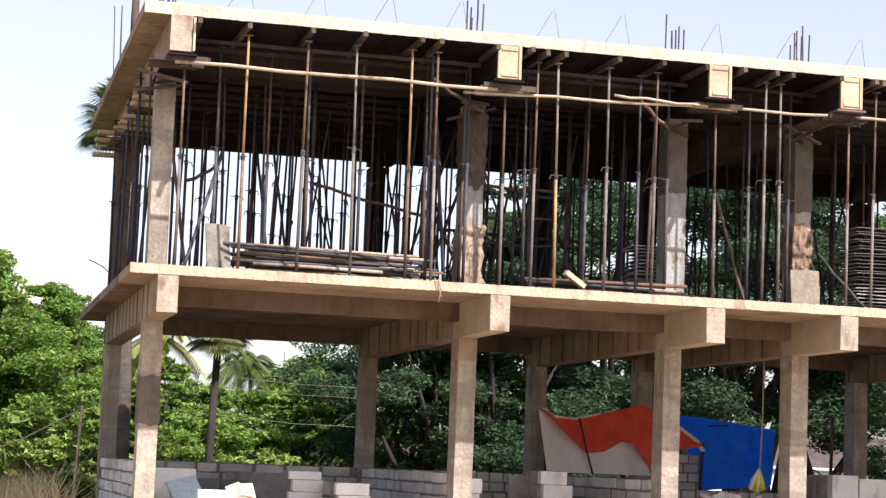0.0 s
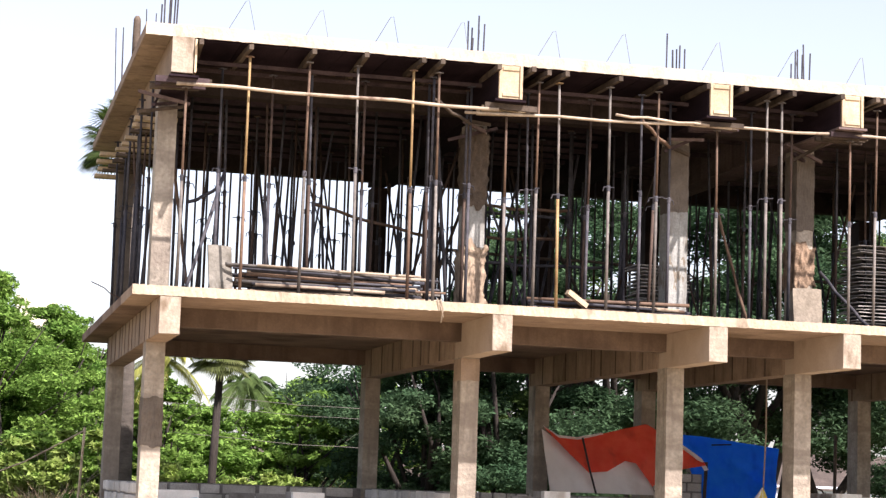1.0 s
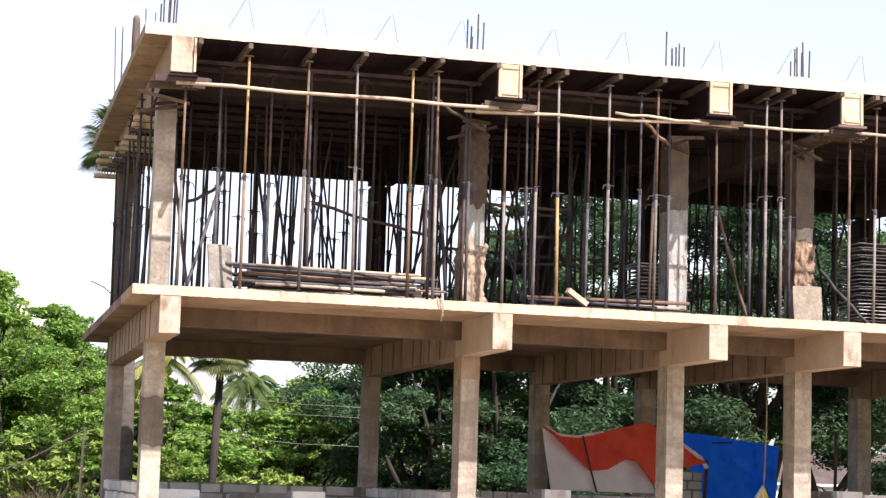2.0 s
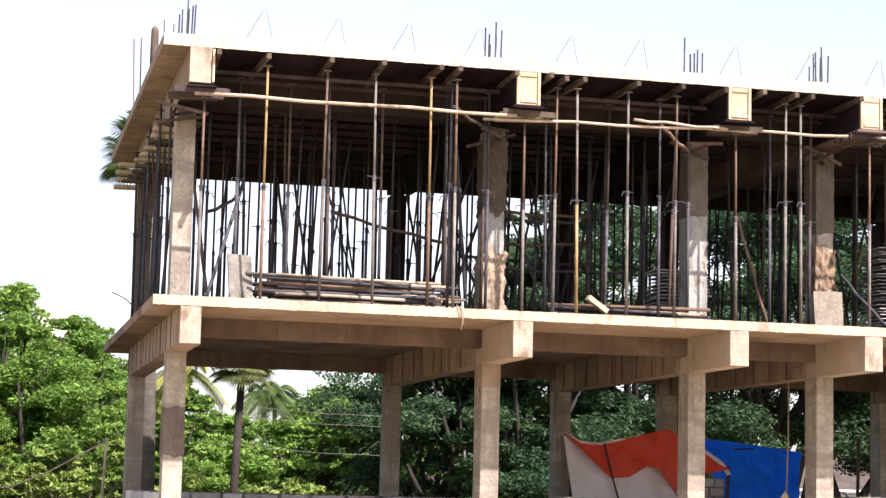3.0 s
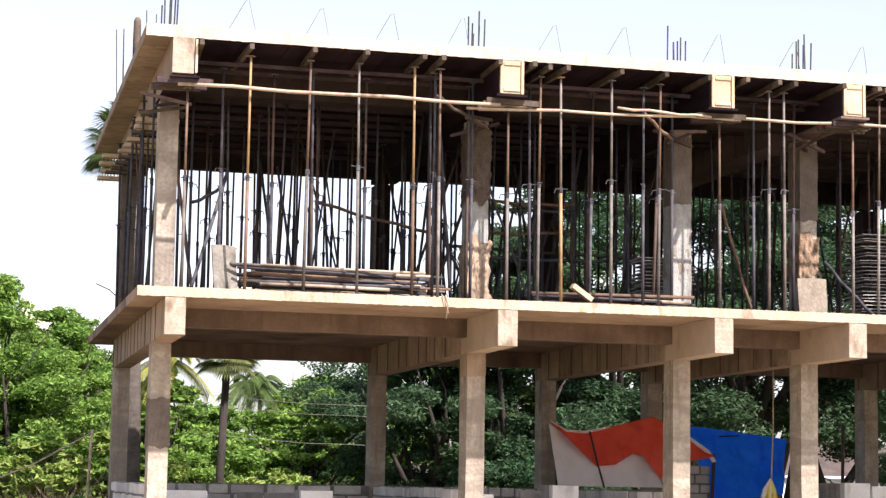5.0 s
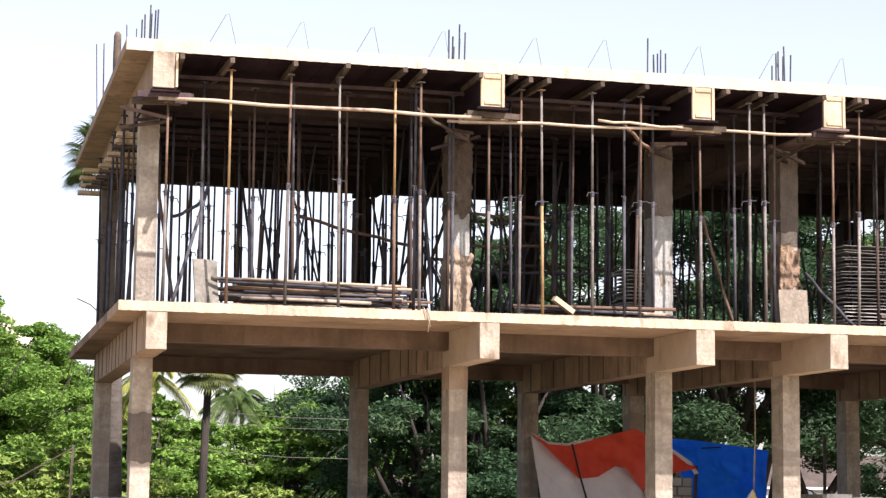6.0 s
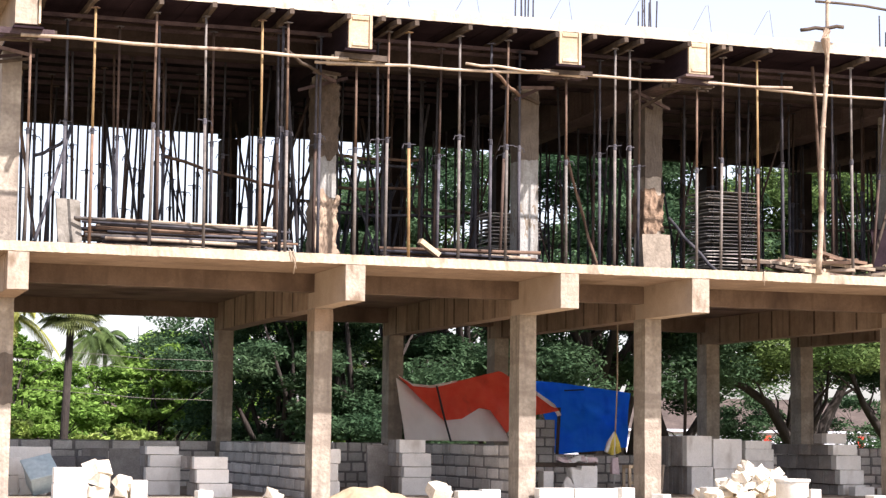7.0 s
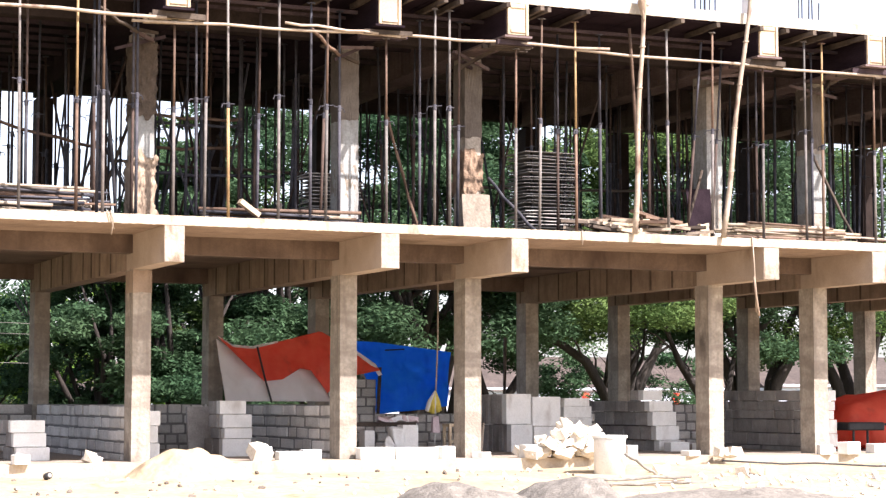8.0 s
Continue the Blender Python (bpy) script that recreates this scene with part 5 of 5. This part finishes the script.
part("cloth", rough(box(-0.05, 0.05, -0.03, 0.03, -0.24, -0.01), 0.03, 9), CLOTH, bag, "pinkish cloth tied below")
part("rod", tube([(0.0, 0, -0.24), (-0.01, 0, -0.5)], 0.01, 5), AAC, bag)


def sack(label, x, y, w, d, h, material, seed, taper=0.0):
    t = thing("plastic_sack", label, "sack", at=(x, y, 0.0))
    bm = box(-w / 2, w / 2, -d / 2, d / 2, 0, h)
    bmesh.ops.subdivide_edges(bm, edges=bm.edges[:], cuts=9, use_grid_fill=True)
    for v in bm.verts:
        k = 1 - taper * (v.co.z / h)
        v.co.x, v.co.y = v.co.x * k, v.co.y * k
        v.co += 0.035 * noise.noise_vector(v.co * 5 + Vector((seed, 0, 0))) + 0.02 * noise.noise_vector(v.co * 13 + Vector((0, seed, 0)))
        v.co.z = max(0.0, v.co.z)
    part("body", bm, material, t, smooth=True)
    return t


sack("crumpled white plastic sack standing on the floor", 7.83, 2.95, 0.2, 0.24, 0.36, AAC, 2, 0.3)
sack("small white sack with a tied neck", 7.64, 2.75, 0.2, 0.2, 0.27, AAC, 5, 0.75)
for x, w, h, mt, sd in ((11.4, 0.22, 0.24, PLY_PALE, 8), (11.62, 0.16, 0.12, AAC, 9)):
    sack("crumpled pale cement sack at the foot of a column", x, 0.8, w, 0.2, h, mt, sd, 0.45).location.z = ZS
loose(8.02, 3.0, 0.0, 3, 0.6, 2.7)
loose(7.46, 3.1, 0.0, 4, 0.38, 2.2)
bench = thing("work_table", "dark timber trestle table with rags on top", "table", at=(7.75, 3.45, 0.0))
part("top", box(-0.55, 0.5, -0.2, 0.2, 0.38, 0.44), TIMBER, bench)
for sx in (-0.5, 0.45):
    for sy in (-0.15, 0.15):
        part("leg", box(sx - 0.03, sx + 0.03, sy - 0.03, sy + 0.03, 0.0, 0.38), TIMBER, bench)
rags = thing("rags", "crumpled pink and white rags on the table", "cloth", at=(7.98, 3.45, 0.44))
for k, mt in enumerate((CLOTH, AAC, CLOTH)):
    bm = box(-0.13 + 0.16 * k - 0.1, 0.03 + 0.16 * k, -0.1, 0.1, 0, 0.07)
    bmesh.ops.subdivide_edges(bm, edges=bm.edges[:], cuts=5, use_grid_fill=True)
    part("rag", rough(rough(bm, 0.05, 6), 0.02, 15), mt, rags, smooth=True)
stool = thing("wooden_stool", "small yellowish wooden stool frame", "stool", at=(8.72, 3.0, 0.0))
part("seat", box(-0.13, 0.13, -0.12, 0.12, 0.38, 0.42), PLY_PALE, stool)
part("rail", box(-0.12, 0.12, -0.11, -0.08, 0.16, 0.2), PLY_PALE, stool)
for sx in (-0.11, 0.11):
    for sy in (-0.1, 0.1):
        part("leg", box(sx - 0.018, sx + 0.018, sy - 0.018, sy + 0.018, 0, 0.38), PLY_PALE, stool)
for px in (9.36, 9.3):
    bar("short_stake", "short bamboo stake beside the block stack", "stake", (px, 3.5, 0), (px + 0.03, 3.5, 0.42), 0.02, BAMBOO)
def ring_loft(rings):
    bm = bmesh.new()
    loops = [[bm.verts.new((x, y, z)) for x, y in ((-hx, -hy), (hx, -hy), (hx, hy), (-hx, hy))] for hx, hy, z in rings]
    for p, q in zip(loops, loops[1:]):
        for i in range(4):
            bm.faces.new((p[i], p[(i + 1) % 4], q[(i + 1) % 4], q[i]))
    bm.faces.new(loops[0][::-1])
    bm.faces.new(loops[-1])
    bmesh.ops.bevel(bm, geom=bm.edges[:], offset=0.006, segments=2, affect="EDGES")
    return bm


tub = thing("plastic_tub", "pale blue plastic tub leaning tilted against blocks", "tub", at=(0.6, 2.55, 0.1))
tub.rotation_euler = (radians(42), radians(-14), radians(10))
part("bowl", ring_loft([(0.12, 0.12, 0.0), (0.17, 0.16, 0.36), (0.16, 0.15, 0.36), (0.11, 0.11, 0.02)]), SHEET, tub)
part("rim", ring_loft([(0.168, 0.158, 0.335), (0.19, 0.18, 0.34), (0.19, 0.18, 0.365), (0.165, 0.155, 0.366)]), SHEET, tub)
row_stack(PALE, 2.9, 0.5, [(0.24, 0.77, 0, 0.2), (0.25, 0.78, 0.2, 0.4), (0.25, 0.77, 0.4, 0.6)], 0.25, 0, 11)
row_stack(PALE, 2.75, 0.14, [(0.05, 0.4, 0, 0.24), (0.05, 0.39, 0.24, 0.47)], 0.16, 0, 12)
for px, w in ((1.89, 0.38), (2.34, 0.49)):
    board = part("leaning_board", box(-w / 2, w / 2, -0.015, 0.015, 0, 0.56, bevel=0.004), SIDE_BLOCK)
    board.matrix_basis = pose(px, 6.75, 0.0, -8, 0, 0)
    tagged(board, "grey board leaning on the block wall", "board", "leaning boards")
flag = part("paving_flag", rough(box(-0.21, 0.21, -0.03, 0.03, 0, 0.66, bevel=0.006), 0.006, 6), SIDE_BLOCK)
flag.matrix_basis = pose(5.36, 3.85, 0.0, -5, 0, 4)
tagged(flag, "smooth grey concrete slab standing upright beside the blocks", "paving flag")
for x, sx, sz, z, yaw in ((0.8, 1.0, 1.25, 0, 1), (0.8, 0.98, 1.2, 0.19, -1), (1.6, 0.48, 1.5, 0, -3)):
    loose(x, 1.24, z, yaw, sx, sz)
for x, z, sc, tilt, yaw, k in ((1.1, 0.08, 1.25, 4, 20, 1), (1.12, 0.22, 1.25, 12, 50, 4), (1.12, 0.35, 1.3, 62, 35, 3), (1.4, 0.07, 1.0, 5, 70, 2), (1.41, 0.19, 1.0, 30, 15, 0), (5.3, 0.09, 1.4, 35, 20, 4), (3.22, 0.05, 1.1, 20, 60, 2)):
    ob = new("block_piece", chunk[k])
    ob.matrix_basis = pose(x, 1.22, z, tilt, 8, yaw) @ Matrix.Diagonal((sc, sc, sc, 1))
    tagged(ob, "broken pale block piece lying at the floor edge", "block piece", "block pieces")
redt = thing("red_cover", "red tarpaulin thrown over a heap beside the stacks", "tarpaulin", at=(16.28, 3.5, 0.0))
bm = bmesh.new()
bmesh.ops.create_icosphere(bm, subdivisions=4, radius=1.0)
for v in bm.verts:
    v.co = Vector((math.copysign(abs(v.co.x) ** 0.6, v.co.x) * 1.0, math.copysign(abs(v.co.y) ** 0.7, v.co.y) * 0.65, max(0, v.co.z) ** 0.45 * (0.84 + 0.08 * v.co.x)))
part("cover", rough(rough(bm, 0.12, 1.8), 0.06, 4.5), RED, redt, smooth=True)
cartt = thing("dark_cart", "dark handcart frame in front of the red cover", "cart", at=(15.15, 2.6, 0.0))
part("tray", box(-0.3, 0.35, -0.2, 0.2, 0.3, 0.42, bevel=0.02), DARK, cartt)
part("handle", tube([(0.3, 0, 0.4), (0.9, 0.0, 0.36)], 0.02, 6), DARK, cartt)
part("leg", tube([(0.1, -0.1, 0), (0.1, -0.1, 0.32)], 0.02, 6), DARK, cartt)
part("leg", tube([(-0.15, -0.1, 0), (-0.15, -0.1, 0.32)], 0.02, 6), DARK, cartt)

# ---- front: gravel heap, poles, stones ----


def mound(name, label, x, y, rx, ry, h, material, seed):
    def fz(a, b):
        d = math.hypot((a - x) / rx, (b - y) / ry)
        k = max(0, 1 - d * d)
        return ground_z(a, b) - 0.04 + h * k * (1 + 0.35 * noise.noise((a * 1.6, b * 1.6, seed))) + 0.05 * k * noise.noise((a * 6, b * 6, seed))
    n = 44
    v, f = grid([x - rx + 2 * rx * i / n for i in range(n + 1)], [y - ry + 2 * ry * i / n for i in range(n + 1)], fz)
    ob = raw(name, v, f, material)
    for p in ob.data.polygons:
        p.use_smooth = True
    return tagged(ob, label, "heap")


mound("earth_bank", "pale sandy earth bank behind the building", 4.6, 15.6, 1.6, 1.3, 1.5, SOIL_PALE, 3)
mound("gravel_mound", "low heap of dark grey gravel on the sand", 5.55, -4.6, 0.85, 1.3, 0.32, GRAVEL, 2)
mound("gravel_mound", "low heap of dark grey gravel on the sand", 6.75, -4.5, 0.65, 1.2, 0.38, GRAVEL, 5)
mound("sand_mound", "pale heap of building sand against the floor edge", 4.15, 0.3, 0.8, 0.65, 0.36, SAND, 7)
mound("mortar_mound", "flat spread of grey mortar rubble", 8.8, -4.6, 2.0, 1.4, 0.2, GRAVEL, 9)
for p, q in [((8.3, -1.5, -0.19), (10.0, -1.2, -0.17)), ((8.0, -1.8, -0.22), (9.9, -1.7, -0.22)), ((9.5, -0.45, 0.09), (10.0, -0.4, -0.2))]:
    bar("ground_pole", "weathered pole lying on the sand", "pole", p, q, 0.017, PANEL_GREY, "poles on the ground")
bar("hose", "thin dark hose trailing over the rubble", "hose", (10.8, -0.6, -0.02), (13.4, -0.9, -0.1), 0.012, DARK)
stones = []
for k in range(90):
    x, y = random.uniform(1.8, 14), random.uniform(-3.5, 0.8)
    stones.append((x, y, random.uniform(0.015, 0.05)))
bm = bmesh.new()
for x, y, r in stones:
    bmesh.ops.create_icosphere(bm, subdivisions=1, radius=r, matrix=pose(x, y, ground_z(x, y) + r * 0.4, random.uniform(0, 90), 0, random.uniform(0, 90)) @ Matrix.Diagonal((1, 0.8, 0.7, 1)))
bm2 = bmesh.new()
for k in range(60):
    x, y, r = random.uniform(1.8, 9), random.uniform(-2.2, 0.8), random.choice((0.012, 0.018, 0.026, 0.04))
    bmesh.ops.create_icosphere(bm2, subdivisions=1, radius=r, matrix=pose(x, y, ground_z(x, y) + r * 0.3, random.uniform(0, 90), 0, random.uniform(0, 90)) @ Matrix.Diagonal((1.2, 0.8, 0.6, 1)))
tagged(part("earth_clods", rough(bm2, 0.008, 30), DAMP_SHADE), "dark clods of earth scattered on the sand", "clods", kind="stuff")
tin = thing("tin_can", "small dark empty tin lying on the sand", "can", at=(2.5, 0.3, ground_z(2.5, 0.3) + 0.05))
tin.rotation_euler = (radians(78), 0, radians(20))
part("wall", tube([(0, 0, -0.04), (0, 0, 0.04)], 0.04, 14), DARK, tin, smooth=True)
part("lid", tube([(0, 0, 0.04), (0, 0, 0.045)], 0.026, 12), SHEET_STEEL, tin, "pale worn lid")
tagged(part("rubble_stones", bm, PALE_STONE), "scattered small stones on the sand", "stones", kind="stuff")
bm = bmesh.new()
for k in range(260):
    x, y = random.gauss(11.6, 1.1), random.uniform(-4.2, -0.8)
    bmesh.ops.create_icosphere(bm, subdivisions=1, radius=random.choice((0.012, 0.02, 0.025, 0.035, 0.06)), matrix=pose(x, y, ground_z(x, y) + 0.01, random.uniform(0, 90), 0, random.uniform(0, 90)) @ Matrix.Diagonal((1, 0.8, 0.6, 1)))
for x, y in ((11.05, -0.7), (11.25, -0.72), (11.42, -0.68), (10.15, -0.2), (11.62, 0.75), (11.72, 0.72), (11.84, 0.74)):
    ob = new("block_piece", chunk[int(x * 10) % 5])
    ob.matrix_basis = pose(x, y, (0.05 if y > 0 else ground_z(x, y) + 0.05), 8, 6, x * 900)
    tagged(ob, "small broken block piece lying on the sand", "block piece", "block pieces")
tagged(part("rubble_pieces", bm, BLOCK), "scattered grey block rubble on the sand", "rubble", kind="stuff")

# ---- left of the building: scrub, fence, far houses ----
def tufts(name, label, x0, x1, y0, y1, n, h, material, seed, w=0.012):
    r = np.random.default_rng(seed)
    verts, faces = [], []
    for k in range(n):
        x, y = r.uniform(x0, x1), r.uniform(y0, y1)
        z = ground_z(x, y)
        hh = h * r.uniform(0.4, 1.2)
        a = r.uniform(0, math.tau)
        dx, dy = math.cos(a) * w, math.sin(a) * w
        bx, by = r.normal(0, 0.6) * hh, r.normal(0, 0.6) * hh
        q = len(verts)
        verts += [(x - dx, y - dy, z), (x + dx, y + dy, z), (x + bx * 0.5 + dx, y + by * 0.5 + dy, z + hh * 0.6), (x + bx * 0.5 - dx, y + by * 0.5 - dy, z + hh * 0.6), (x + bx, y + by, z + hh)]
        faces += [(q, q + 1, q + 2, q + 3), (q + 3, q + 2, q + 4)]
    return tagged(raw(name, verts, faces, material), label, "grass", kind="stuff")


tufts("dry_grass", "dense dry straw-coloured grass and weeds", -4.5, -0.7, 3.0, 11.0, 2500, 0.62, DRY, 1, 0.008)
tufts("dry_brush", "tall tangled dry brushwood beside the site", -3.4, -0.1, 12.6, 13.6, 1900, 1.2, DRY, 5, 0.008)
tufts("dry_stalks", "dry yellow stalks among the bushes", 1.2, 3.6, 13.6, 15.6, 380, 1.45, DRY, 3, 0.007)
for k, (x, y, h, s) in enumerate([(-1.6, 14.6, 2.3, 0.8), (-2.7, 15.2, 2.5, 0.9), (-0.7, 14.4, 2.2, 0.6), (-3.4, 14, 2.0, 0.7), (-1.1, 13.6, 1.7, 0.5), (-2.0, 13.7, 1.8, 0.6), (-0.35, 15.2, 2.5, 0.6)]):
    tree(x, y, -1.2, h, s, 0.03, 6000, LEAF_A, "low green bush among dry grass", 130 + k, 0.06, 0.05, name="bush", clumps=30)
for k, (x, y, h, sp) in enumerate([(0.95, 13.8, 2.15, 0.45), (1.65, 13.9, 2.0, 0.42), (2.7, 14.0, 1.9, 0.42), (3.3, 13.8, 1.8, 0.45), (3.9, 14.1, 1.8, 0.42), (-0.35, 13.7, 2.5, 0.45), (-0.95, 13.9, 2.6, 0.5), (-1.6, 13.8, 2.4, 0.5), (-2.2, 13.9, 2.6, 0.55), (-2.8, 13.7, 2.4, 0.5), (0.25, 13.8, 2.5, 0.45), (-1.25, 13.3, 2.0, 0.45), (-0.5, 13.2, 1.9, 0.4), (-2.0, 13.3, 2.0, 0.45), (-2.6, 13.4, 2.2, 0.5)]):
    tree(x, y, -0.9, h, sp, 0.02, 1600, LEAF_BROAD, "broad-leaved bright green weeds behind the wall", 150 + k, 0.095, 0.1, name="bush", clumps=26)
fp = bar("fence_post", "thin leaning wooden fence post", "post", (-0.32, 10, -0.9), (-0.22, 10, 1.5), 0.022, PLY_PALE)
bar("fence_wire", "slack pale rope tied to the fence post", "rope", (-0.22, 10, 1.45), (-3.0, 8.5, 0.5), 0.014, PLY_PALE, bend=0.25)
for k, (z, y) in enumerate([(2.3, 14.8), (2.1, 14.8), (1.55, 14.6)]):
    bar("overhead_wire", "thin slack overhead wire behind the building", "wire", (0.9, y, z + 0.1), (5.6, y, z - 0.15), 0.0045, GREY_STEEL, "overhead wires", 0.05)


def house(name, label, x, y, z, w, d, h, wall, roofm, flat):
    t = thing(name, label, "house", at=(x, y, z))
    part("wall", box(-w / 2, w / 2, 0, d, 0, h), wall, t)
    if flat:
        part("roof", box(-w / 2 - 0.2, w / 2 + 0.2, -0.2, d + 0.2, h, h + 0.25), wall, t)
        part("stair_head", box(-w * 0.1, w * 0.25, 0.5, d * 0.6, h + 0.25, h + 1.6), wall, t)
    else:
        bm = bmesh.new()
        o, e, r = 0.15, h - 0.15, h + 1.25
        v = [bm.verts.new(c) for c in [(-w / 2 - o, -o, e), (w / 2 + o, -o, e), (w / 2 + o, d + o, e), (-w / 2 - o, d + o, e), (-w / 2 - o, d / 2, r), (w / 2 + o, d / 2, r)]]
        for f in ((0, 1, 5, 4), (2, 3, 4, 5), (1, 2, 5), (3, 0, 4), (3, 2, 1, 0)):
            bm.faces.new([v[k] for k in f])
        part("roof", bm, roofm, t, "brown tiled pitched roof")
        for k in (0.02, 0.27):
            part("pillar", box(w * k - 0.12, w * k + 0.12, -0.12, -0.02, 0, h - 0.2), RED, t, "red painted pillar")
    n = max(2, int(w / 2.5))
    for k in range(n):
        cx = -w / 2 + (k + 0.5) * w / n
        win = part("window", box(cx - 0.5, cx + 0.5, -0.05, 0.02, h * 0.35, h * 0.8), DARK, t)
        part("frame", box(cx - 0.58, cx + 0.58, -0.03, 0.01, h * 0.8, h * 0.85), wall, win)
    return t


house("far_house", "cream flat-roofed house far behind the trees", 0.55, 62, -1.0, 5.0, 6, 7.7, PLASTER, TILE, True)
WHITEWASH = mat("whitewash", (0.66, 0.70, 0.78), (0.76, 0.79, 0.84), 1, 0.9, 0.1, 15)
house("tiled_house", "low whitewashed house with a brown tiled roof", 32.5, 45, -1.6, 16, 6, 2.8, WHITEWASH, TILE, False)
house("tiled_house", "low whitewashed house with a brown tiled roof", 13.5, 52, -1.6, 9, 6, 2.6, WHITEWASH, TILE, False)
house("tiled_house", "low whitewashed house with a brown tiled roof", 49, 48, -1.6, 12, 6, 3.0, WHITEWASH, TILE, False)
